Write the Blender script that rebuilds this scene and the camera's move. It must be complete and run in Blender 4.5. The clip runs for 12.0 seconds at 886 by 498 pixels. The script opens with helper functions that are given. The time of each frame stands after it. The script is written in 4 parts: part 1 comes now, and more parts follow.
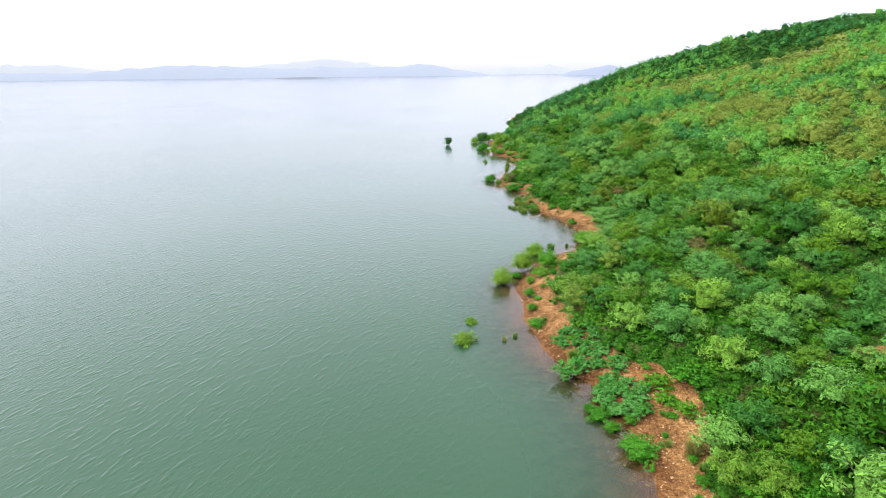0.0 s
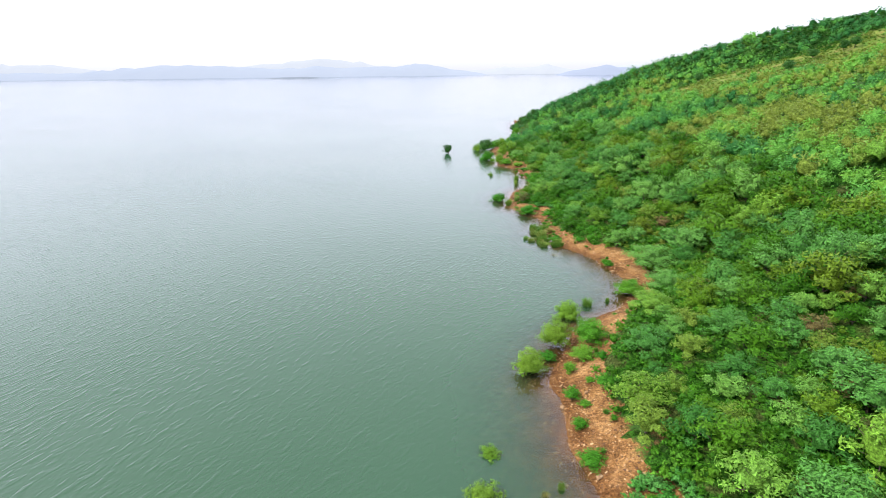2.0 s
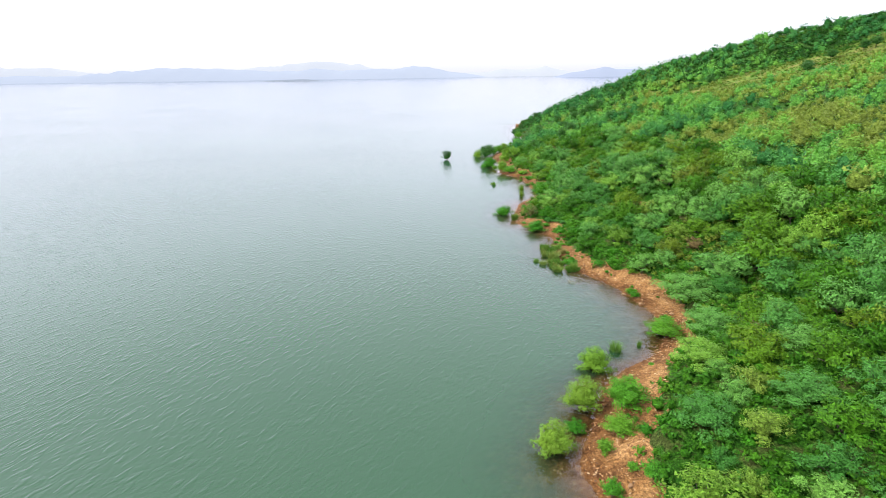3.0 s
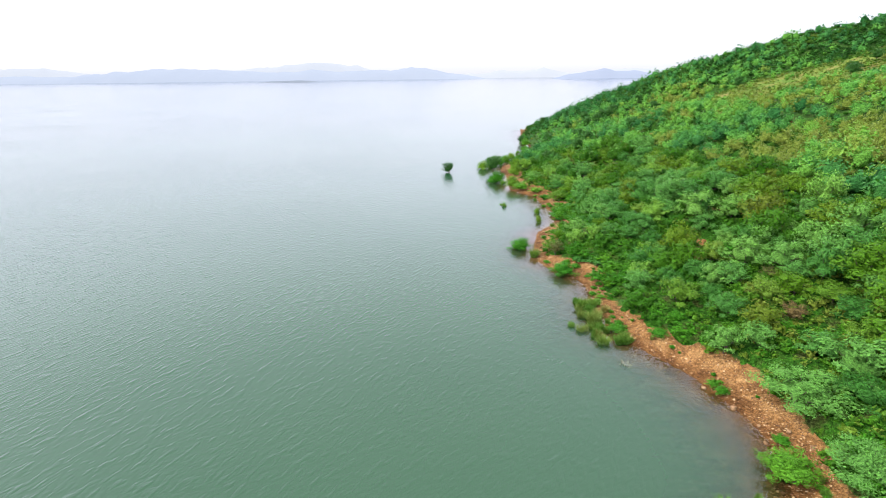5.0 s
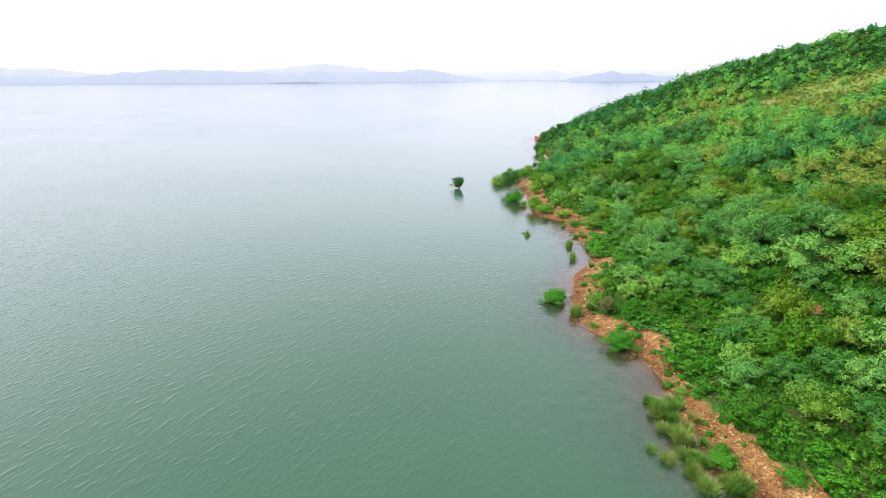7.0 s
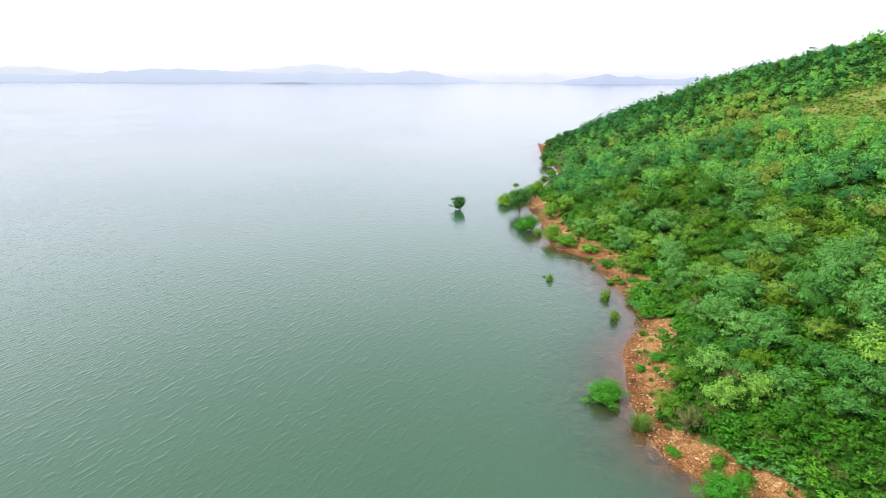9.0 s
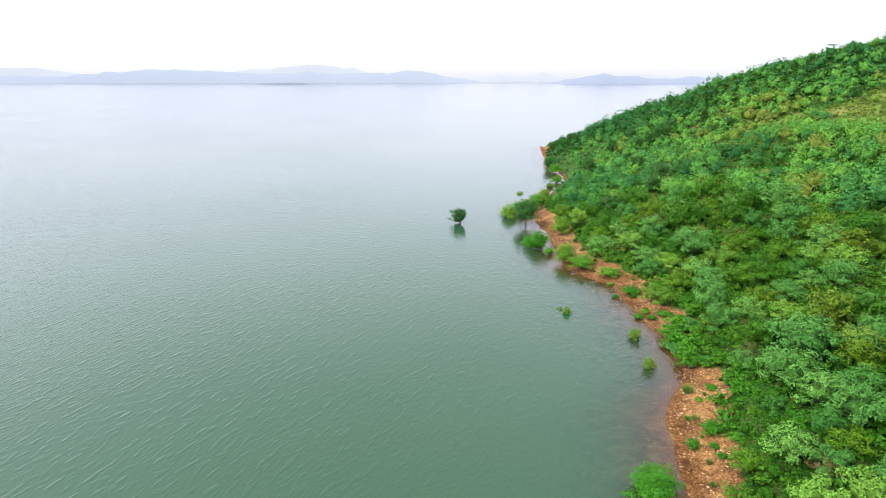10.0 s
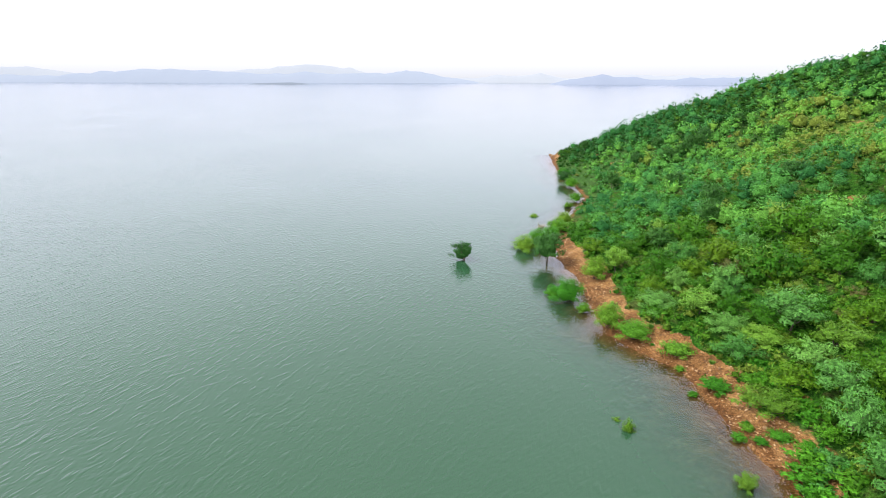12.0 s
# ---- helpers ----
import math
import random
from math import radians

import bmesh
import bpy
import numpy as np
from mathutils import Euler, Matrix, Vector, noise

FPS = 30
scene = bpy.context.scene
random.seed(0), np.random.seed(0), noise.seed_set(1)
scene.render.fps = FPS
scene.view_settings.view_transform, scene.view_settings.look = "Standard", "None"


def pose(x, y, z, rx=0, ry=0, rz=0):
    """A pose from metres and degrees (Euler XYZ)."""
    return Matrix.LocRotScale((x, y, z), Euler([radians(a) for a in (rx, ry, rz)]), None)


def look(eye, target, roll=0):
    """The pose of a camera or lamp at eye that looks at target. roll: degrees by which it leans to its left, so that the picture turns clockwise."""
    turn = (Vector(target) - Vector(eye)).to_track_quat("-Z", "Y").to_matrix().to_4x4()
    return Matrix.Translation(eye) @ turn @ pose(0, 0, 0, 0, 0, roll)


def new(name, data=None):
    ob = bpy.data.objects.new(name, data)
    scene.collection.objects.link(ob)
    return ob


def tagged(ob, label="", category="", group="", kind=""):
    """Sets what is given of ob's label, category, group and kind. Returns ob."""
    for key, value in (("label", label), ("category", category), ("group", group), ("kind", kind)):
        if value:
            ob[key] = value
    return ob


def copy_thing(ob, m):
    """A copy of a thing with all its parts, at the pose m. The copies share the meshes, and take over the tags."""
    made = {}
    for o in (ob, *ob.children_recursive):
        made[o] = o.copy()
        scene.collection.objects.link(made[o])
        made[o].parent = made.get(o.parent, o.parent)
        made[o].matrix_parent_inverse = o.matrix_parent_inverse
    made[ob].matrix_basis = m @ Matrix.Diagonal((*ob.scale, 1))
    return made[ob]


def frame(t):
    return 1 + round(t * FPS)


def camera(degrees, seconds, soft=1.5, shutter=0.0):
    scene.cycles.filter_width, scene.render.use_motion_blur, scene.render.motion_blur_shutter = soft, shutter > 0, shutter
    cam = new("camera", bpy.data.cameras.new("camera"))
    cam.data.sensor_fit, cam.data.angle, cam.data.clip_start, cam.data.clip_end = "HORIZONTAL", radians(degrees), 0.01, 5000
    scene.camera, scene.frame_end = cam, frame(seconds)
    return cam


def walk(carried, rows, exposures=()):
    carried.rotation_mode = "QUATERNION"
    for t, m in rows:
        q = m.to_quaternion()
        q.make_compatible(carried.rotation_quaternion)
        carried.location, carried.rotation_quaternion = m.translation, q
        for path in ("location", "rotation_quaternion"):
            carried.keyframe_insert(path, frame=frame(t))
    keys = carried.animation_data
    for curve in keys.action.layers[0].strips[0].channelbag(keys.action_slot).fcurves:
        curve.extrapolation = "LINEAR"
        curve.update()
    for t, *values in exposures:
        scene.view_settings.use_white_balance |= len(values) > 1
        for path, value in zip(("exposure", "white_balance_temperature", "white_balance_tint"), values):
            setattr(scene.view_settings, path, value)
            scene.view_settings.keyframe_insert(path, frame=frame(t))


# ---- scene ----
cam = camera(82.5, 12.0, soft=0.62)
PATH = [
    (0, (-0.057, 1.502, 29.96), (-0.069, 3.389, 29.297), -0.7),
    (0.5, (-0.197, 7.244, 30.018), (-0.206, 9.131, 29.354), -0.7),
    (1, (-0.376, 12.991, 30.093), (-0.386, 14.877, 29.428), -0.7),
    (1.5, (-0.536, 18.811, 30.122), (-0.544, 20.698, 29.457), -0.8),
    (2, (-0.67, 24.728, 30.095), (-0.672, 26.615, 29.431), -0.7),
    (2.5, (-0.751, 30.64, 30.01), (-0.747, 32.528, 29.349), -0.7),
    (3, (-0.82, 36.425, 29.907), (-0.817, 38.314, 29.251), -0.8),
    (5, (-1.545, 58.567, 30.093), (-1.534, 60.458, 29.441), -0.7),
    (5.5, (-1.902, 63.898, 30.09), (-1.892, 65.79, 29.441), -0.7),
    (6, (-2.235, 69.253, 30.075), (-2.23, 71.146, 29.428), -0.5),
    (6.5, (-2.414, 74.725, 30.08), (-2.419, 76.618, 29.435), -0.4),
    (7, (-2.542, 80.349, 30.103), (-2.549, 82.243, 29.458), -0.4),
    (9, (-3.64, 102.811, 30.252), (-3.621, 104.706, 29.612), 0.1),
    (9.5, (-3.746, 108.778, 30.313), (-3.721, 110.672, 29.672), 0.1),
    (10, (-3.757, 114.842, 30.353), (-3.728, 116.736, 29.713), -0.1),
    (10.5, (-3.73, 120.909, 30.333), (-3.698, 122.803, 29.693), 0.0),
    (11, (-3.666, 126.915, 30.304), (-3.633, 128.81, 29.665), 0.0),
    (11.5, (-3.675, 132.89, 30.263), (-3.64, 134.784, 29.622), 0.2),
    (12, (-3.657, 138.928, 30.237), (-3.619, 140.823, 29.598), 0.1),
]
walk(cam, [(t, look(eye, target, roll)) for t, eye, target, roll in PATH], exposures=((0, 0.0), (9.5, 0.0), (10.5, -0.08), (12, -0.08)))

# ---------------------------------------------------------------- light
SUN_ELEVATION, SUN_AZIMUTH = radians(52), radians(-95)   # azimuth from +y, to the right positive

world = bpy.data.worlds.new("overcast_sky")
scene.world = world
world.use_nodes = True
wn, wl = world.node_tree.nodes, world.node_tree.links
wn.clear()
sky = wn.new("ShaderNodeTexSky")
sky.sky_type, sky.sun_disc = "NISHITA", False
sky.sun_elevation, sky.sun_rotation = SUN_ELEVATION, SUN_AZIMUTH
sky.air_density, sky.dust_density = 1.0, 6.0
clear = wn.new("ShaderNodeVectorMath")
clear.operation = "SCALE"
clear.inputs["Scale"].default_value = 0.2
wl.new(sky.outputs["Color"], clear.inputs[0])
# the cloud deck: about twice as bright overhead as at the horizon
way = wn.new("ShaderNodeTexCoord")
rise = wn.new("ShaderNodeSeparateXYZ")
wl.new(way.outputs["Generated"], rise.inputs[0])
deck = wn.new("ShaderNodeValToRGB")
for at in (0.2, 0.4):
    deck.color_ramp.elements.new(at)
for e, (at, c) in zip(deck.color_ramp.elements, ((0.0, (1.14, 1.16, 1.24)), (0.07, (1.74, 1.75, 1.98)), (0.28, (2.45, 2.45, 2.87)), (0.8, (1.6, 1.65, 1.8)))):
    e.position, e.color = at, (*c, 1)
wl.new(rise.outputs["Z"], deck.inputs["Fac"])
cloud = wn.new("ShaderNodeMix")
cloud.data_type = "RGBA"
cloud.inputs["Factor"].default_value = 0.78
wl.new(deck.outputs["Color"], cloud.inputs["B"])
wl.new(clear.outputs["Vector"], cloud.inputs["A"])
bg = wn.new("ShaderNodeBackground")
bg.inputs["Strength"].default_value = 1.0
wl.new(cloud.outputs["Result"], bg.inputs["Color"])
wl.new(bg.outputs["Background"], wn.new("ShaderNodeOutputWorld").inputs["Surface"])

sun = new("sun", bpy.data.lights.new("sun", "SUN"))
sun.data.energy, sun.data.angle, sun.data.color = 3.9, radians(8), (1.0, 0.96, 0.9)
sun.matrix_basis = look((0, 0, 200), Vector((0, 0, 200)) - 10 * Vector((
    math.sin(SUN_AZIMUTH) * math.cos(SUN_ELEVATION), math.cos(SUN_AZIMUTH) * math.cos(SUN_ELEVATION), math.sin(SUN_ELEVATION))))


# ---------------------------------------------------------------- materials
class Nodes:
    """A small helper round one material's node tree."""

    def __init__(self, name):
        self.m = bpy.data.materials.new(name)
        self.m.use_nodes = True
        self.n, self.l = self.m.node_tree.nodes, self.m.node_tree.links
        self.n.clear()
        self.out = self.n.new("ShaderNodeOutputMaterial")

    def add(self, kind, props=None, **sockets):
        node = self.n.new(kind)
        for key, value in (props or {}).items():
            setattr(node, key, value)
        for key, value in sockets.items():
            self.put(node.inputs[key.replace("_", " ")], value)
        return node

    def put(self, socket, value):
        if isinstance(value, bpy.types.NodeSocket):
            self.l.new(value, socket)
        else:
            socket.default_value = value

    def place(self, scale=(1, 1, 1), turn=0.0):
        geo = self.add("ShaderNodeNewGeometry")
        turned = self.add("ShaderNodeMapping", Vector=geo.outputs["Position"], Rotation=(0, 0, turn)).outputs[0]
        return self.add("ShaderNodeMapping", Vector=turned, Scale=scale).outputs[0]

    def noise(self, scale, detail=3.0, rough=0.55, vector=None):
        return self.add("ShaderNodeTexNoise", Vector=vector or self.place(), Scale=scale, Detail=detail, Roughness=rough).outputs["Fac"]

    def ramp(self, fac, stops, mode="LINEAR"):
        node = self.add("ShaderNodeValToRGB", Fac=fac)
        node.color_ramp.interpolation = mode
        while len(node.color_ramp.elements) < len(stops):
            node.color_ramp.elements.new(0.5)
        for e, (at, c) in zip(node.color_ramp.elements, stops):
            e.position, e.color = at, (*c, 1) if len(c) == 3 else c
        return node.outputs["Color"]

    def mix(self, fac, a, b, blend="MIX"):
        node = self.n.new("ShaderNodeMix")
        node.data_type, node.blend_type = "RGBA", blend
        for key, value in ((0, fac), (6, a), (7, b)):
            self.put(node.inputs[key], (*value, 1) if isinstance(value, tuple) and len(value) == 3 else value)
        return node.outputs[2]

    def math(self, op, a, b=0.0, c=0.0, clamp=False):
        node = self.n.new("ShaderNodeMath")
        node.operation, node.use_clamp = op, clamp
        for i, v in enumerate((a, b, c)):
            self.put(node.inputs[i], v)
        return node.outputs[0]

    def end(self, shader):
        self.l.new(shader.outputs[0], self.out.inputs["Surface"])
        return self.m


def leaf_material(name, stops, attribute="", translucent=0.18, spread=0.27, fleck=0.8):
    """Foliage: one hue for each plant, a little light and dark from spray to spray."""
    k = Nodes(name)
    if attribute:
        pick = k.add("ShaderNodeAttribute", {"attribute_name": attribute}).outputs["Fac"]
    else:
        pick = k.add("ShaderNodeObjectInfo").outputs["Random"]
    hue = k.ramp(pick, stops)
    island = k.add("ShaderNodeNewGeometry").outputs["Random Per Island"]
    grain = k.math("MULTIPLY_ADD", island, 2 * spread, 1 - spread)
    colour = k.mix(1.0, hue, k.add("ShaderNodeCombineColor", Red=grain, Green=grain, Blue=grain).outputs[0], "MULTIPLY")
    leaflets = k.ramp(k.noise(8.0, 2, 0.6), [(0.4, (1 - 0.38 * fleck,) * 3), (0.5, (1.0, 1.0, 1.0)), (0.6, (1 + 0.28 * fleck, 1 + 0.28 * fleck, 1 + 0.22 * fleck))])
    colour = k.mix(1.0, colour, leaflets, "MULTIPLY")
    body = k.add("ShaderNodeBsdfPrincipled", Base_Color=colour, Roughness=0.55)
    body.inputs["Specular IOR Level"].default_value = 0.12
    back = k.add("ShaderNodeBsdfTranslucent", Color=k.mix(1.0, colour, (1.15, 1.2, 0.6), "MULTIPLY"))
    join = k.add("ShaderNodeMixShader", Fac=translucent)
    k.l.new(body.outputs[0], join.inputs[1])
    k.l.new(back.outputs[0], join.inputs[2])
    return k.end(join)


GREY_GREEN = [(0.0, (0.0369, 0.152, 0.0198)), (0.25, (0.0616, 0.205, 0.0324)), (0.5, (0.0882, 0.249, 0.045)), (0.75, (0.129, 0.299, 0.0504)), (1.0, (0.153, 0.314, 0.0306))]
MID_GREEN = [(0.0, (0.0306, 0.13, 0.0054)), (0.4, (0.0511, 0.167, 0.00702)), (0.7, (0.0909, 0.204, 0.00918)), (0.92, (0.102, 0.193, 0.0108)), (1.0, (0.113, 0.158, 0.014))]
BRIGHT_GREEN = [(0.0, (0.042, 0.2, 0.012)), (0.4, (0.075, 0.248, 0.015)), (0.75, (0.11, 0.27, 0.02)), (1.0, (0.155, 0.282, 0.026))]
DEEP_GREEN = [(0.0, (0.026, 0.098, 0.018)), (1.0, (0.046, 0.145, 0.022))]
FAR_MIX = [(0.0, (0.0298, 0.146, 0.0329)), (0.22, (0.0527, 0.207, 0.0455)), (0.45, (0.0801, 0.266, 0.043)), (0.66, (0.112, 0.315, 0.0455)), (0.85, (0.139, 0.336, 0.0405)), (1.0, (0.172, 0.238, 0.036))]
SCRUB = [(0.0, (0.0322, 0.128, 0.0066)), (0.4, (0.0517, 0.173, 0.0088)), (0.75, (0.0943, 0.207, 0.0154)), (1.0, (0.147, 0.205, 0.0264))]
FRESH_GREEN = [(0.0, (0.0924, 0.212, 0.0165)), (0.5, (0.122, 0.242, 0.024)), (1.0, (0.16, 0.251, 0.033))]
HERB_GREEN = [(0.0, (0.0504, 0.212, 0.0263)), (0.5, (0.0756, 0.255, 0.045)), (1.0, (0.101, 0.289, 0.0638))]
LOW_GREEN = [(0.0, (0.035, 0.17, 0.01)), (0.6, (0.058, 0.22, 0.014)), (1.0, (0.11, 0.26, 0.02))]
LUSH_GREEN = [(0.0, (0.035, 0.165, 0.00756)), (0.5, (0.0528, 0.216, 0.0107)), (1.0, (0.0854, 0.248, 0.0139))]
# SCRUB darkened at its low end: shade between hillside crowns put into the colour
HILL_SCRUB = [(0.0, (0.014, 0.066, 0.006)), (0.4, (0.026, 0.1, 0.008)), (0.75, (0.06, 0.15, 0.014)), (1.0, (0.135, 0.18, 0.028))]
DRY = [(0.0, (0.09, 0.12, 0.03)), (0.6, (0.125, 0.125, 0.036)), (1.0, (0.15, 0.105, 0.042))]

M_GREY = leaf_material("grey_green_leaves", GREY_GREEN)
M_MID = leaf_material("green_leaves", MID_GREEN)
M_BRIGHT = leaf_material("bright_leaves", BRIGHT_GREEN)
M_FRESH = leaf_material("yellow_green_leaves", FRESH_GREEN)
M_HERB = leaf_material("herb_leaves", HERB_GREEN)
M_BUSH = leaf_material("lush_leaves", LUSH_GREEN)
M_LOW = leaf_material("low_shrub_leaves", LOW_GREEN)
M_DEEP = leaf_material("deep_green_leaves", DEEP_GREEN, translucent=0.15)
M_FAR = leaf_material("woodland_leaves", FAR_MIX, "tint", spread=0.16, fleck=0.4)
M_DRY = leaf_material("dry_leaves", DRY)
M_SCRUB = leaf_material("scrub_leaves", SCRUB, "tint", spread=0.3, fleck=0.7)
M_HILL_SCRUB = leaf_material("hill_scrub_leaves", HILL_SCRUB, "tint", spread=0.2, fleck=0.5)
M_GRASS = leaf_material("tussock_grass", [(0.0, (0.085, 0.22, 0.03)), (0.55, (0.13, 0.25, 0.04)), (0.85, (0.19, 0.26, 0.06)), (1.0, (0.27, 0.25, 0.08))])
M_DEAD = leaf_material("bleached_twigs", [(0.0, (0.30, 0.27, 0.20)), (1.0, (0.38, 0.34, 0.25))], translucent=0.0)


def inner_foliage_material(name, stops, attribute=""):
    """The leafy depth of a crown behind its outer sprays, its shade put in by a darker speckle."""
    k = Nodes(name)
    if attribute:
        pick = k.add("ShaderNodeAttribute", {"attribute_name": attribute}).outputs["Fac"]
    else:
        pick = k.add("ShaderNodeObjectInfo").outputs["Random"]
    hue = k.ramp(pick, stops)
    fine = k.noise(5.0, 4, 0.75)
    speck = k.ramp(fine, [(0.36, (0.3, 0.3, 0.3)), (0.5, (0.7, 0.7, 0.7)), (0.62, (1.1, 1.1, 1.05))])
    bump = k.add("ShaderNodeBump", Strength=0.8, Distance=0.2, Height=fine)
    return k.end(k.add("ShaderNodeBsdfPrincipled", Base_Color=k.mix(1.0, hue, speck, "MULTIPLY"), Roughness=0.9, Specular_IOR_Level=0.08, Normal=bump.outputs[0]))


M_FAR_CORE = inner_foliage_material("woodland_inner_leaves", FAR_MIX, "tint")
M_SCRUB_CORE = inner_foliage_material("scrub_inner_leaves", SCRUB, "tint")
M_HILL_SCRUB_CORE = inner_foliage_material("hill_scrub_inner_leaves", HILL_SCRUB, "tint")
M_GREY_CORE = inner_foliage_material("grey_green_inner_leaves", GREY_GREEN)
M_MID_CORE = inner_foliage_material("green_inner_leaves", MID_GREEN)
M_BRIGHT_CORE = inner_foliage_material("bright_inner_leaves", BRIGHT_GREEN)
M_FRESH_CORE = inner_foliage_material("yellow_green_inner_leaves", FRESH_GREEN)
M_HERB_CORE = inner_foliage_material("herb_inner_leaves", HERB_GREEN)
M_BUSH_CORE = inner_foliage_material("lush_inner_leaves", LUSH_GREEN)
M_LOW_CORE = inner_foliage_material("low_shrub_inner_leaves", LOW_GREEN)
M_DEEP_CORE = inner_foliage_material("deep_green_inner_leaves", DEEP_GREEN)
M_DRY_CORE = inner_foliage_material("dry_inner_leaves", DRY)


def bark_material():
    k = Nodes("bark")
    c = k.ramp(k.noise(9.0, 5), [(0.3, (0.035, 0.026, 0.02)), (0.7, (0.13, 0.10, 0.075))])
    bump = k.add("ShaderNodeBump", Strength=0.6, Distance=0.03, Height=k.noise(25.0))
    return k.end(k.add("ShaderNodeBsdfPrincipled", Base_Color=c, Roughness=0.9, Normal=bump.outputs[0]))


def ground_material():
    """Red gravelly soil, grassed over away from the bank."""
    k = Nodes("red_soil_and_grass")
    soil = k.ramp(k.noise(0.45, 6, 0.7), [(0.36, (0.115, 0.056, 0.02)), (0.5, (0.22, 0.112, 0.038)), (0.64, (0.33, 0.19, 0.078))])
    grit = k.ramp(k.noise(3.5, 6, 0.85), [(0.38, (0.4, 0.36, 0.32)), (0.5, (0.95, 0.95, 0.95)), (0.62, (1.5, 1.5, 1.55))])
    soil = k.mix(1.0, soil, grit, "MULTIPLY")
    pebbles = k.ramp(k.noise(11.0, 3, 0.7), [(0.38, (0.5, 0.47, 0.44)), (0.5, (1, 1, 1)), (0.62, (1.4, 1.4, 1.4))])
    soil = k.mix(1.0, soil, pebbles, "MULTIPLY")
    grass = k.ramp(k.noise(0.22, 6, 0.7), [(0.25, (0.016, 0.05, 0.008)), (0.5, (0.032, 0.09, 0.012)), (0.72, (0.06, 0.11, 0.02)), (0.85, (0.14, 0.085, 0.035))])
    blades = k.ramp(k.noise(1.6, 7, 0.85), [(0.37, (0.25, 0.25, 0.25)), (0.5, (0.9, 0.9, 0.9)), (0.63, (1.8, 1.8, 1.6))])
    grass = k.mix(1.0, grass, blades, "MULTIPLY")
    cover = k.add("ShaderNodeAttribute", {"attribute_name": "cover"}).outputs["Fac"]
    ragged = k.math("ADD", cover, k.math("MULTIPLY_ADD", k.noise(0.8, 5, 0.7), 1.1, -0.55))
    edge = k.ramp(ragged, [(0.42, (0, 0, 0)), (0.6, (1, 1, 1))])
    meadow = k.add("ShaderNodeAttribute", {"attribute_name": "meadow"}).outputs["Fac"]
    straw = k.ramp(k.noise(0.12, 5, 0.7), [(0.38, (0.075, 0.165, 0.018)), (0.5, (0.12, 0.18, 0.026)), (0.62, (0.19, 0.175, 0.05))])
    grass = k.mix(meadow, grass, k.mix(1.0, straw, k.ramp(k.noise(1.1, 6, 0.85), [(0.38, (0.5, 0.5, 0.5)), (0.5, (1, 1, 1)), (0.62, (1.4, 1.4, 1.3))]), "MULTIPLY"))
    bump = k.add("ShaderNodeBump", Strength=0.7, Distance=0.12, Height=k.noise(5.0, 5, 0.7))
    wet = k.add("ShaderNodeAttribute", {"attribute_name": "damp"}).outputs["Fac"]
    colour = k.mix(edge, soil, grass)
    colour = k.mix(wet, colour, k.mix(1.0, colour, (0.62, 0.55, 0.5), "MULTIPLY"))
    return k.end(k.add("ShaderNodeBsdfPrincipled", Base_Color=colour, Roughness=0.92, Specular_IOR_Level=0.15, Normal=bump.outputs[0]))


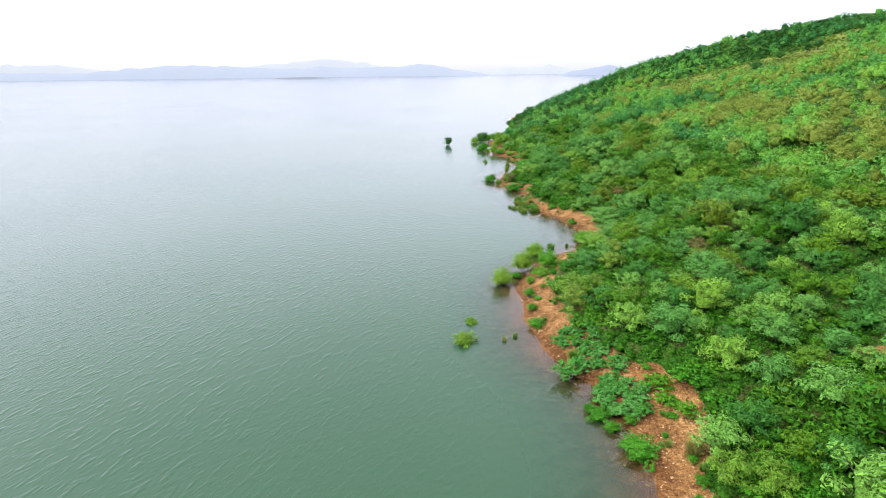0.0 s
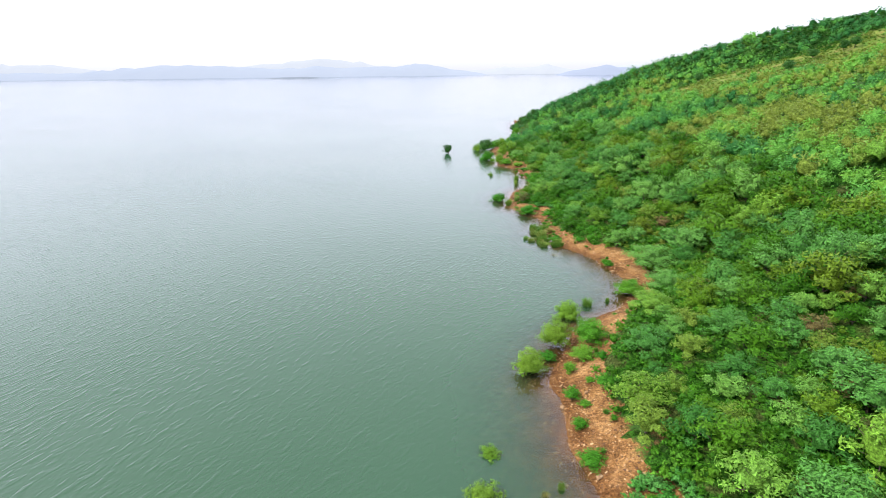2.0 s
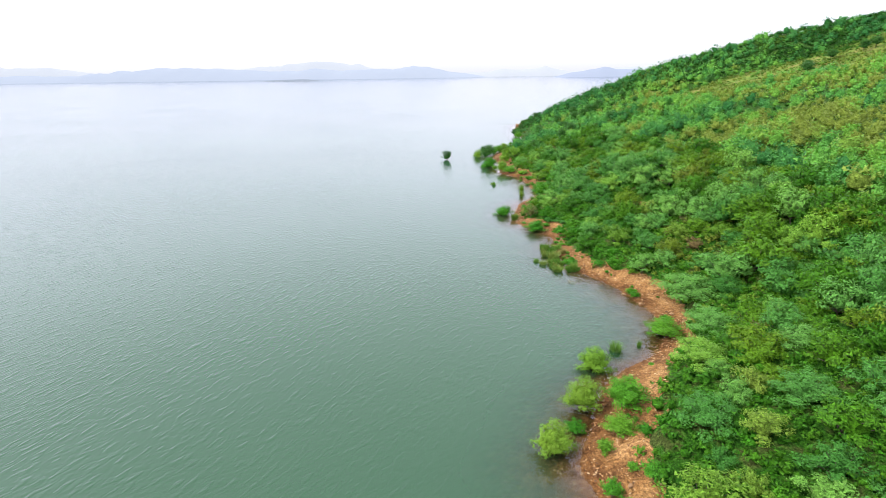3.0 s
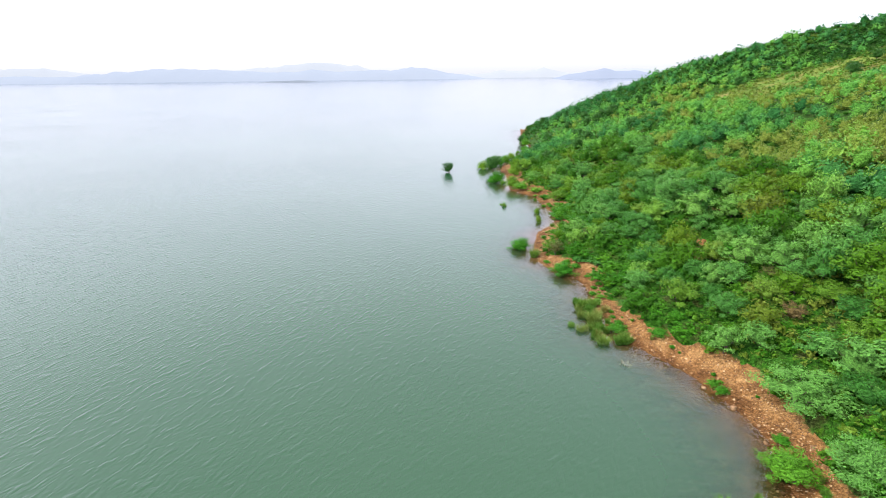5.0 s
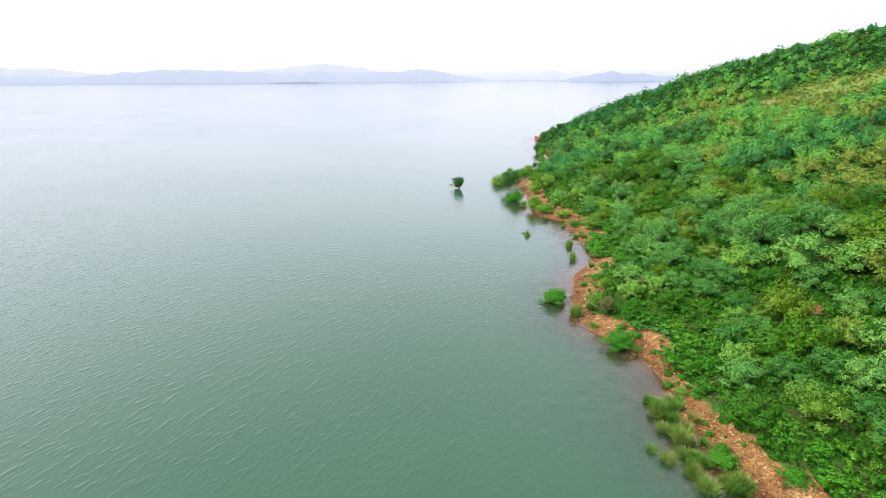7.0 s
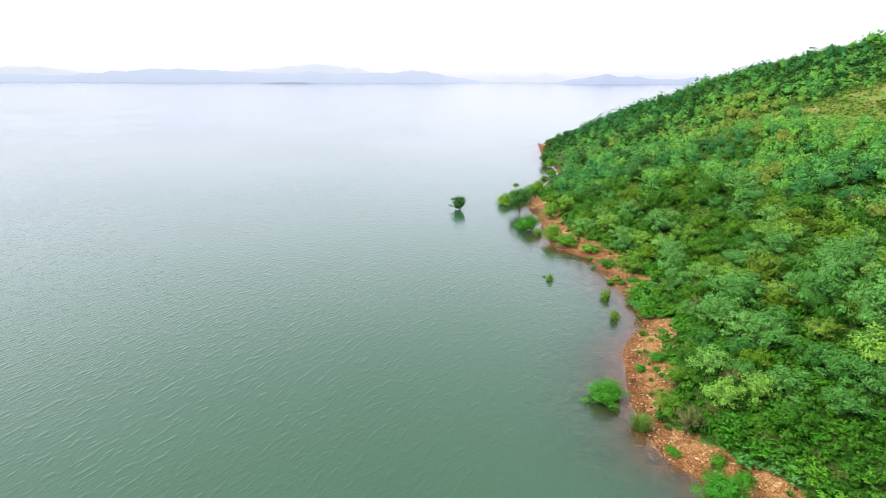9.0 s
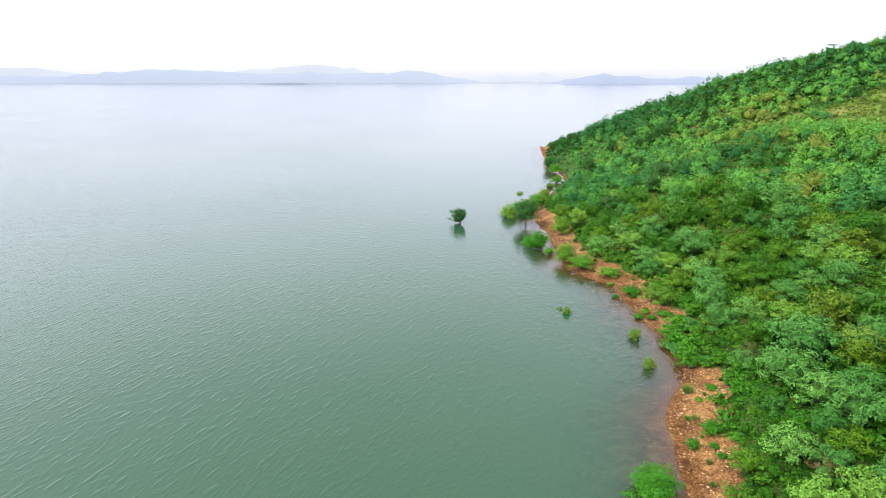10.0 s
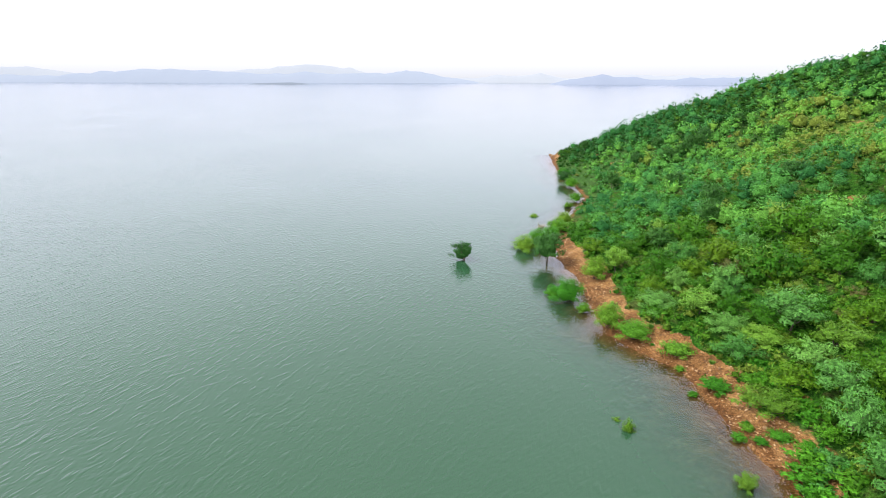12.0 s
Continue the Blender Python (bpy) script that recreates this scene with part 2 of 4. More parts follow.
def water_material():
    """Turbid green lake water: the bed shows through where it is shallow; wind ripples."""
    k = Nodes("lake_water")
    crest = math.atan2(0.89, 0.45)
    long_waves = k.add("ShaderNodeTexNoise", Vector=k.place((0.6, 1.5, 1), -crest), Scale=1.0, Detail=1.5, Roughness=0.5).outputs["Fac"]
    ripples = k.add("ShaderNodeTexNoise", Vector=k.place((1.2, 3.2, 1), -crest + 0.5), Scale=1.0, Detail=2, Roughness=0.5).outputs["Fac"]
    crests = k.math("SUBTRACT", 1.0, k.math("ABSOLUTE", k.math("MULTIPLY_ADD", long_waves, 2.0, -1.0)))
    gusts = k.ramp(k.noise(0.016, 3, 0.5), [(0.35, (0.65, 0.65, 0.65)), (0.65, (1, 1, 1))])
    across = k.add("ShaderNodeSeparateXYZ", Vector=k.place()).outputs["X"]
    lee = k.add("ShaderNodeMapRange", {"interpolation_type": "SMOOTHSTEP"}, Value=across, From_Min=-35.0, From_Max=4.0, To_Min=1.0, To_Max=0.5).outputs[0]
    height = k.math("ADD", k.math("MULTIPLY", crests, -0.075), k.math("MULTIPLY", long_waves, 0.062))
    height = k.math("ADD", k.math("MULTIPLY", height, lee), k.math("MULTIPLY", ripples, 0.03))
    height = k.math("MULTIPLY", height, gusts)
    depth = k.add("ShaderNodeAttribute", {"attribute_name": "depth"}).outputs["Fac"]
    wash = k.math("MULTIPLY", k.math("POWER", 2.718, k.math("MULTIPLY", depth, -1.3)), 0.075)
    lapping = k.add("ShaderNodeTexNoise", Vector=k.place((0.9, 2.0, 1), 0.35), Scale=0.9, Detail=2, Roughness=0.5).outputs["Fac"]
    height = k.math("ADD", height, k.math("MULTIPLY", lapping, wash))
    bump = k.add("ShaderNodeBump", Strength=1.0, Distance=1.0, Height=height)
    silt = k.ramp(k.noise(0.02, 4, 0.6), [(0.3, (0.020, 0.067, 0.030)), (0.7, (0.026, 0.075, 0.035))])
    body = k.add("ShaderNodeBsdfDiffuse", Color=silt)
    bed = k.add("ShaderNodeBsdfTransparent", Color=(0.95, 0.92, 0.86, 1))
    murk = k.math("SUBTRACT", 1.0, k.math("POWER", 2.718, k.math("MULTIPLY", depth, -1.4)), clamp=True)
    inside = k.add("ShaderNodeMixShader", Fac=murk)
    k.l.new(bed.outputs[0], inside.inputs[1])
    k.l.new(body.outputs[0], inside.inputs[2])
    shine = k.add("ShaderNodeBsdfGlossy", Color=(0.955, 0.962, 1.0, 1), Roughness=0.07, Normal=bump.outputs[0])
    top = k.add("ShaderNodeMixShader", Fac=k.add("ShaderNodeFresnel", IOR=1.5, Normal=bump.outputs[0]).outputs[0])
    k.l.new(inside.outputs[0], top.inputs[1])
    k.l.new(shine.outputs[0], top.inputs[2])
    return k.end(top)


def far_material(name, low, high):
    """The backdrop of hills kilometres off: the glow of the moist air before them, painted in as pale colour and
    emission.
    """
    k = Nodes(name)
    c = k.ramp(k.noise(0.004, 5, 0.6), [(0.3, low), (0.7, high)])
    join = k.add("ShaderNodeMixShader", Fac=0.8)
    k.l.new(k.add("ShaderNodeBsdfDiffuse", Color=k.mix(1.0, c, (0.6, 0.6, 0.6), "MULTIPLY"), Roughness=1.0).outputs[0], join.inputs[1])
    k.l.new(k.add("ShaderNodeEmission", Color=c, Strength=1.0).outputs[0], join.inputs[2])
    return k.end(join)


def stone_material():
    k = Nodes("shore_stone")
    pick = k.add("ShaderNodeNewGeometry").outputs["Random Per Island"]
    c = k.ramp(pick, [(0.0, (0.09, 0.042, 0.018)), (0.4, (0.21, 0.096, 0.03)), (0.7, (0.35, 0.195, 0.08)), (1.0, (0.52, 0.38, 0.22))])
    stain = k.ramp(k.noise(7.0, 4), [(0.3, (0.65, 0.65, 0.65)), (0.7, (1.15, 1.15, 1.15))])
    return k.end(k.add("ShaderNodeBsdfPrincipled", Base_Color=k.mix(1.0, c, stain, "MULTIPLY"), Roughness=0.85))


def rock_material():
    k = Nodes("weathered_rock")
    c = k.ramp(k.noise(3.0, 6, 0.7), [(0.36, (0.12, 0.065, 0.03)), (0.5, (0.28, 0.16, 0.075)), (0.64, (0.40, 0.27, 0.15))])
    bump = k.add("ShaderNodeBump", Strength=0.8, Distance=0.06, Height=k.noise(9.0, 5, 0.7))
    return k.end(k.add("ShaderNodeBsdfPrincipled", Base_Color=c, Roughness=0.85, Normal=bump.outputs[0]))


M_BARK, M_GROUND, M_WATER, M_STONE, M_ROCK = bark_material(), ground_material(), water_material(), stone_material(), rock_material()
# paler with distance: the haze lies in these colours, not in the air
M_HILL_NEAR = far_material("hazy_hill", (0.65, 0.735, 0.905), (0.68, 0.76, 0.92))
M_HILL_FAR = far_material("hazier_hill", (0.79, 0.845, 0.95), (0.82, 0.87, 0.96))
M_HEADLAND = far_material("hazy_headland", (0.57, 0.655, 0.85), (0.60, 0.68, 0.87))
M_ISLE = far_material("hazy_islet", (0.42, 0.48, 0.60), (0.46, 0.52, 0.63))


# ---------------------------------------------------------------- the lie of the land
def lattice(i, j, seed):
    n = np.sin(i * 127.1 + j * 311.7 + seed * 74.7) * 43758.5453
    return n - np.floor(n)


def value_noise(x, y, seed=0):
    """Smooth noise from 0 to 1 for arrays."""
    i, j = np.floor(x), np.floor(y)
    u, v = x - i, y - j
    u, v = u * u * (3 - 2 * u), v * v * (3 - 2 * v)
    a, b = lattice(i, j, seed), lattice(i + 1, j, seed)
    c, d = lattice(i, j + 1, seed), lattice(i + 1, j + 1, seed)
    return (a * (1 - u) + b * u) * (1 - v) + (c * (1 - u) + d * u) * v


def smooth(a, b, x):
    t = np.clip((x - a) / (b - a), 0, 1)
    return t * t * (3 - 2 * t)


BANK_Y = (-300, -40, 10, 32, 38, 45, 48, 52, 58, 65, 70, 74, 79, 83, 86, 90, 95, 100, 107, 112, 116, 120, 125, 131, 134, 138, 145, 150,
          157, 163, 170, 182, 187, 191, 195, 203, 212, 223, 234, 243, 258, 269, 285, 308, 330, 343, 360, 460)
BANK_X = (20, 14, 17, 16.0, 16.2, 14.6, 12.2, 11.2, 10.0, 10.2, 10.6, 11.9, 15.0, 19, 23.3, 25.4, 26.6, 25.8, 23.4, 20.3, 19.3, 19.2, 20.1, 19.7, 17.8, 15.4, 15.3, 16.0,
          19.5, 23.2, 24.2, 23.2, 22.7, 19.8, 18.1, 18.1, 19.5, 18.7, 20.3, 23.4, 31, 36.6, 38, 39, 41.5, 44, 47, 60)
BEACH_Y = (0, 30, 36, 40, 46, 55, 62, 68, 76, 82, 88, 94, 98, 104, 112, 116, 121, 126, 131, 135, 138, 142, 146, 152, 156, 160, 164, 168, 172, 178, 184, 192, 200, 210, 217, 226, 238, 245, 262, 325, 338, 350)
BEACH_W = (6, 3.6, 5.4, 7.0, 6.2, 3.9, 4.3, 5.0, 6.3, 5.6, 3.4, 3.2, 3.9, 4.9, 4.8, 3.7, 2.4, 1.7, 3.9, 4.0, 3.0, 1.9, 4.0, 5.6, 5.4, 4.0, 1.8, 3.3, 4.4, 3.6, 4.8, 5.3, 4.0, 4.0, 5.4, 3.8, 1.5, 0.7, 0.5, 0.6, 3.0, 4.0)
TIP = (44.0, 345.0)
ALONG = (math.cos(radians(-25)), math.sin(radians(-25)))
OVER = (-ALONG[1], ALONG[0])
RIDGE_S = (-40, 0, 20, 40, 60, 72, 92, 110, 122, 150, 170, 190, 400)
RIDGE_H = (-12, 1.5, 9.3, 17.2, 24.2, 28.2, 35, 41, 44.5, 50, 52.6, 55, 66)


def bank(y):
    """Where the water's edge runs."""
    w = 0.9 * (value_noise(y / 4.3, y * 0 + 3.0, 5) - 0.5) + 0.5 * (value_noise(y / 1.7, y * 0 + 9.0, 6) - 0.5)
    return np.interp(y, BANK_Y, BANK_X) + w


def ground_z(x, y):
    x, y = np.asarray(x, float), np.asarray(y, float)
    d = x - bank(y)
    k = np.interp(y, (0, 60, 110, 160, 200, 235, 265, 282, 299, 320, 345), (0.24, 0.22, 0.26, 0.26, 0.235, 0.255, 0.285, 0.335, 0.38, 0.45, 0.45))
    lift = k * (np.sqrt(d * d * (d > 0) + 9.0) - 3.0) * 1.02 + 0.13 * np.clip(d, 0, 6)
    roll = (value_noise(x / 38, y / 38, 1) - 0.5) * 5 + (value_noise(x / 15, y / 15, 2) - 0.5) * 1.8
    lift = lift + roll * smooth(8, 70, d)
    s = (x - TIP[0]) * ALONG[0] + (y - TIP[1]) * ALONG[1]
    u = (x - TIP[0]) * OVER[0] + (y - TIP[1]) * OVER[1]
    behind = np.interp(s, RIDGE_S, RIDGE_H) + 1.5 - 0.5 * u
    soft = 3.0 * smooth(0, 30, s) + 0.3
    gap = np.clip(0.5 + 0.5 * (behind - lift) / soft, 0, 1)
    land = behind * (1 - gap) + lift * gap - soft * gap * (1 - gap)
    land = land + 0.10 * (value_noise(x / 1.6, y / 1.6, 3) - 0.5) * smooth(0.3, 2, d)
    bed = np.maximum(-7.0, 0.10 * d - 0.010 * d * d - 7.0 * smooth(349, 362, y))
    return np.where(d > 0, np.maximum(land, -7.0), bed)


def meadow_mask(x, y):
    """The open grassy shoulder below the crest."""
    r = ((x - 130) / 60) ** 2 + ((y - 247 - 0.04 * (x - 130)) / 25) ** 2 + 1.3 * (value_noise(x / 14, y / 14, 11) - 0.5)
    return 1 - smooth(0.55, 1.15, r)


def dry_mask(x, y):
    """The drier, browner part of the slope."""
    r = ((x - 84) / 20) ** 2 + ((y - 142) / 52) ** 2 + 1.6 * (value_noise(x / 9, y / 9, 71) - 0.5)
    return 1 - smooth(0.3, 1.2, r)


def crest_mask(x, y):
    """The darker wood along the crest and down to the point."""
    u = (x - TIP[0]) * OVER[0] + (y - TIP[1]) * OVER[1]
    return smooth(-42, -24, u + 14 * (value_noise(x / 12, y / 12, 72) - 0.5))


BARE_SPOTS = ((56, 81, 1.7), (43, 68, 1.6), (62, 105, 1.8), (69, 89, 1.9), (119, 258, 4.0), (105, 268, 3.2))


def bare_patch(x, y):
    """Spots of open red soil on the slope."""
    ragged = 0.9 * (value_noise(x / 1.7, y / 1.7, 37) - 0.5)
    small = (1 - 0.8 * meadow_mask(x, y)) * smooth(0.86, 0.94, value_noise((0.8 * x + 0.6 * y) / 5.5, (0.8 * y - 0.6 * x) / 5.5 + 0.5 * value_noise(x / 3, y / 3, 39), 36) + 0.3 * ragged)
    for cx, cy, r in BARE_SPOTS:
        small = np.maximum(small, 1 - smooth(0.5, 1.0, np.hypot(x - cx, 0.7 * (y - cy)) / r + ragged))
    return small


def beach_width(y):
    return np.interp(y, BEACH_Y, BEACH_W) * (0.9 + 0.2 * value_noise(y / 6.0, y * 0, 14))


def steps(*runs):
    """Even steps from a to b, run after run."""
    out = []
    for a, b, step in runs:
        out += list(np.arange(a, b, step))
    return np.array(out + [runs[-1][1]], float)


def sheet(name, xs, ys, z, material, **attributes):
    """A grid over xs and ys at heights z; attributes are kept at its points."""
    gx, gy = np.meshgrid(xs, ys)
    co = np.stack((gx, gy, z(gx, gy)), -1).reshape(-1, 3)
    w = len(xs)
    a = (np.arange(len(ys) - 1)[:, None] * w + np.arange(w - 1)).reshape(-1)
    me = quads(name, co, np.stack((a, a + 1, a + w + 1, a + w), -1))
    for key, f in attributes.items():
        me.attributes.new(key, "FLOAT", "POINT").data.foreach_set("value", f(gx, gy).reshape(-1).astype(np.float32))
    me.polygons.foreach_set("use_smooth", np.ones(len(me.polygons), bool))
    me.materials.append(material)
    return new(name, me)


def quads(name, co, faces, tint=None, normals=None):
    """A mesh from arrays of points and four-cornered (or three-cornered) faces."""
    me = bpy.data.meshes.new(name)
    n, sides = faces.shape
    me.vertices.add(len(co))
    me.vertices.foreach_set("co", co.astype(np.float32).reshape(-1))
    me.loops.add(n * sides)
    me.loops.foreach_set("vertex_index", faces.astype(np.int32).reshape(-1))
    me.polygons.add(n)
    me.polygons.foreach_set("loop_start", (np.arange(n) * sides).astype(np.int32))
    me.update(calc_edges=True)
    if tint is not None:
        me.attributes.new("tint", "FLOAT", "FACE").data.foreach_set("value", tint.astype(np.float32))
    if normals is not None:
        me.polygons.foreach_set("use_smooth", np.ones(n, bool))
        me.normals_split_custom_set_from_vertices(normals.astype(np.float32))
    return me


GX = steps((-60, 4, 4), (4, 62, 0.8), (62, 130, 2.0), (130, 260, 3), (260, 420, 10), (420, 1200, 60))
GY = steps((-600, -60, 45), (-60, 20, 5), (20, 250, 1.0), (250, 370, 1.8), (370, 480, 8), (480, 1500, 80))

ground = sheet("ground", GX, GY, ground_z, M_GROUND,
               cover=lambda x, y: smooth(-0.6, 1.0, (x - bank(y) - beach_width(y)) / 2.2) * (1 - 0.7 * bare_patch(x, y) * smooth(4, 9, x - bank(y)) * smooth(75, 65, x - bank(y))),
               meadow=meadow_mask,
               damp=lambda x, y: 1 - smooth(0.15, 0.5, ground_z(x, y)))
tagged(ground, "wooded hillside of red stony soil sloping to a lake", "hillside", kind="structure")

WX = steps((-4700, -700, 500), (-700, -100, 100), (-100, -6, 12), (-6, 50, 0.8), (50, 110, 10), (110, 4700, 510))
WY = steps((-2000, -100, 300), (-100, 18, 12), (18, 250, 1.1), (250, 370, 3), (370, 700, 60), (700, 4900, 350))
water = sheet("water", WX, WY, lambda x, y: x * 0, M_WATER, depth=lambda x, y: np.clip(-ground_z(x, y), 0, 9))
tagged(water, "calm turbid green lake with fine wind ripples", "lake", kind="structure")


def hill_range(name, label, material, profile, near, deep, seed):
    """A long wooded range on the far shore: (x, height) gives its skyline."""
    px, ph = zip(*profile)
    xs = np.arange(px[0], px[-1] + 1, 20.0)
    ys = np.linspace(near, near + deep, 13)

    def z(x, y):
        v = (y - near) / deep
        h = np.interp(x, px, ph)
        h = h * (1 + 0.22 * (value_noise(x / 85, y / 90, seed) - 0.5)) + 6 * (value_noise(x / 30, y / 60, seed + 1) - 0.5) * smooth(5, 40, h)
        return h * np.sin(np.pi * np.clip(v, 0, 1)) ** 0.8 - 1.0
    return tagged(sheet(name, xs, ys, z, material), label, "hills", kind="structure")


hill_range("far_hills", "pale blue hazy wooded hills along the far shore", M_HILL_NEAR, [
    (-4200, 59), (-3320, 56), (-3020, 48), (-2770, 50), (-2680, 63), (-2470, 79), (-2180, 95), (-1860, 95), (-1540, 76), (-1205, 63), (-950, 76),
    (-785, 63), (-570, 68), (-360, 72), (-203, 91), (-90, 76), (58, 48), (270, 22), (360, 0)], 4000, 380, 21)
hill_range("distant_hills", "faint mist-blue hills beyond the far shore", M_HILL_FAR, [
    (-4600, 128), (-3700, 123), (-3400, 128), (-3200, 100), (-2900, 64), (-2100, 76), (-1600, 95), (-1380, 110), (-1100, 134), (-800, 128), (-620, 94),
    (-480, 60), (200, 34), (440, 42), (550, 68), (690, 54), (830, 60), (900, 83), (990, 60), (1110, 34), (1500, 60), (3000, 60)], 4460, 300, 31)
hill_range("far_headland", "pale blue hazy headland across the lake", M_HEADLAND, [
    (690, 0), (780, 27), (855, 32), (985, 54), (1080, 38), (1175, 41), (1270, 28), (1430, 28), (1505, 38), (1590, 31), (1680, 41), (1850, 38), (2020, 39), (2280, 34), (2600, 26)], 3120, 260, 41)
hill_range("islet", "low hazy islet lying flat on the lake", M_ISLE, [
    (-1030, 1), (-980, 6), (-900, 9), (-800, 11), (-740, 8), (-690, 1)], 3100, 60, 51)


# ---------------------------------------------------------------- plants
def unit(v):
    return v / np.maximum(np.linalg.norm(v, axis=-1, keepdims=True), 1e-6)


def sprays(rng, at, grow, normal, size, narrow=0.34, rough=0.45):
    """Leaf sprays: one pointed triangle at each point, growing along grow; also the soft outward normals of its corners."""
    n = len(at)
    face = unit(normal + rough * rng.normal(size=(n, 3)))
    t = unit(grow - face * np.sum(grow * face, -1, keepdims=True))
    b = np.cross(face, t)
    L = (size * rng.uniform(0.65, 1.35, n))[:, None]
    W = L * narrow * rng.uniform(0.7, 1.3, n)[:, None]
    co = np.stack((at - t * L * 0.4 + b * W * 0.5, at - t * L * 0.4 - b * W * 0.5, at + t * L * 0.6), 1).reshape(-1, 3)
    soft = unit(normal + 0.45 * face)
    return co, np.arange(3 * n).reshape(n, 3), np.repeat(soft, 3, 0)


def crown_points(rng, lobes, radii, count, flat=0.8, low=-0.35, droop=0.25, long=0.7):
    """Points in the plumes of a crown, the way each leaf grows there, and the outward direction."""
    weight = radii ** 2 / np.sum(radii ** 2)
    pick = rng.choice(len(lobes), count, p=weight)
    axis = unit(lobes - (0, 0, 0.12) + (0, 0, 0.1))[pick]
    d = unit(rng.normal(size=(count, 3)))
    d[:, 2] = np.where(d[:, 2] < low, -d[:, 2], d[:, 2])
    r = radii[pick] * rng.uniform(0.45, 1.08, count)
    at = lobes[pick] + (d + long * axis * np.sum(d * axis, -1, keepdims=True)) * r[:, None] * (1, 1, flat)
    grow = unit(0.8 * axis + 0.75 * d + 0.45 * rng.normal(size=(count, 3)) + (0, 0, 0.3 - droop))
    whole = unit((at - (0, 0, 0.28)) * (1, 1, 0.9))
    return at, grow, unit(1.0 * d + 0.5 * whole + (0, 0, 0.25))


def dome(rng, lobes, low=0.3, high=0.85, wide=1.0, small=0.1, large=0.17):
    """Places and radii of the clumps of a rounded crown of unit width and height."""
    i = np.arange(lobes) + 0.5
    up = 1 - i / lobes
    a = rng.uniform(0, 2 * np.pi) + i * 2.39996
    r = 0.37 * wide * np.sqrt(1 - up ** 2.2) * rng.uniform(0.7, 1.1, lobes)
    z = low + (high - low) * up ** 0.75 + rng.uniform(-0.08, 0.06, lobes)
    return np.stack((r * np.cos(a), r * np.sin(a), z), -1), rng.uniform(small, large, lobes)


def tube(bm, path, radii, sides=5):
    """A tapered limb through the points of path."""
    rings = []
    for i, p in enumerate(path):
        d = (Vector(path[min(i + 1, len(path) - 1)]) - Vector(path[max(i - 1, 0)])).normalized()
        q = d.to_track_quat("Z", "Y")
        rings.append([bm.verts.new(Vector(p) + q @ Vector((math.cos(a), math.sin(a), 0)) * radii[i]) for a in (2 * math.pi * k / sides for k in range(sides))])
    for lo, hi in zip(rings, rings[1:]):
        for k in range(sides):
            bm.faces.new((lo[k], lo[(k + 1) % sides], hi[(k + 1) % sides], hi[k]))
    bm.faces.new(rings[-1])
    bm.faces.new(rings[0][::-1])


def part(name, data, material, parent, label=""):
    """Links a bmesh or a mesh as one object under a thing."""
    me = data
    if isinstance(data, bmesh.types.BMesh):
        me = bpy.data.meshes.new(name)
        data.to_mesh(me)
        data.free()
    me.materials.append(material)
    ob = new(name, me)
    ob.parent = parent
    return tagged(ob, label) if label else ob


def limbs(rng, lobes, thick, fork, stems=1):
    """Trunk and limbs that reach into the crown."""
    bm = bmesh.new()
    ends = lobes[::max(1, len(lobes) // 8)]
    for k in range(stems):
        off = Vector((rng.uniform(-0.06, 0.06), rng.uniform(-0.06, 0.06), 0)) * (stems > 1)
        base, top = off + Vector((0, 0, -0.08)), off * 2 + Vector((rng.uniform(-0.05, 0.05), rng.uniform(-0.05, 0.05), fork))
        tube(bm, [base, base.lerp(top, 0.5) + Vector((rng.uniform(-0.03, 0.03), rng.uniform(-0.03, 0.03), 0)), top], [thick * 1.35, thick, thick * 0.8])
        for c in ends[k::stems]:
            c = Vector(c)
            mid = top.lerp(c, 0.5) + Vector((0, 0, 0.04))
            tube(bm, [top, mid, c], [thick * 0.6, thick * 0.38, thick * 0.12], 3)
    return bm


def ball(fineness):
    """The corners and faces of a small faceted ball."""
    bm = bmesh.new()
    bmesh.ops.create_icosphere(bm, subdivisions=fineness, radius=1.0)
    co = np.array([v.co for v in bm.verts])
    faces = np.array([[v.index for v in f.verts] for f in bm.faces])
    bm.free()
    return co, faces


COARSE, MEDIUM = ball(1), ball(2)


def core_shape(full, ball_co, lobes, radii):
    """A lumpy hull inside a crown's plumes."""
    mid = np.array((0, 0, 0.45))
    reach = np.max((lobes - mid) @ ball_co.T + 0.55 * radii[:, None], 0)
    return mid + ball_co * (full * np.maximum(reach, 0.1))[:, None]


def plant(name, label, category, material, inner, rng, lobes, radii, count, size, thick, fork, stems=1, flat=0.8, narrow=0.34, low=-0.35, droop=0.25, core=0.5, rough=0.45):
    """A plant of unit height and width: trunk with limbs, and a crown of leaf sprays round a leafy core."""
    root = new(name)
    root.empty_display_size = 0.2
    part("trunk", limbs(rng, lobes, thick, fork, stems), M_BARK, root)
    at, grow, nrm = crown_points(rng, lobes, radii, count, flat, low, droop)
    co, faces, soft = sprays(rng, at, grow, nrm, np.full(count, size), narrow, rough)
    ball_co, ball_faces = MEDIUM
    hull = core_shape(core, ball_co, lobes, radii)
    hull = hull + 0.035 * rng.normal(size=hull.shape)
    me = quads("crown", np.concatenate((co, hull)), np.concatenate((faces, ball_faces + len(co))), normals=np.concatenate((soft, unit(ball_co + (0, 0, 0.3)))))
    part("crown", me, material, root)
    me.materials.append(inner)
    me.polygons.foreach_set("material_index", np.repeat((0, 1), (count, len(ball_faces))).astype(np.int32))
    return tagged(root, label, category)


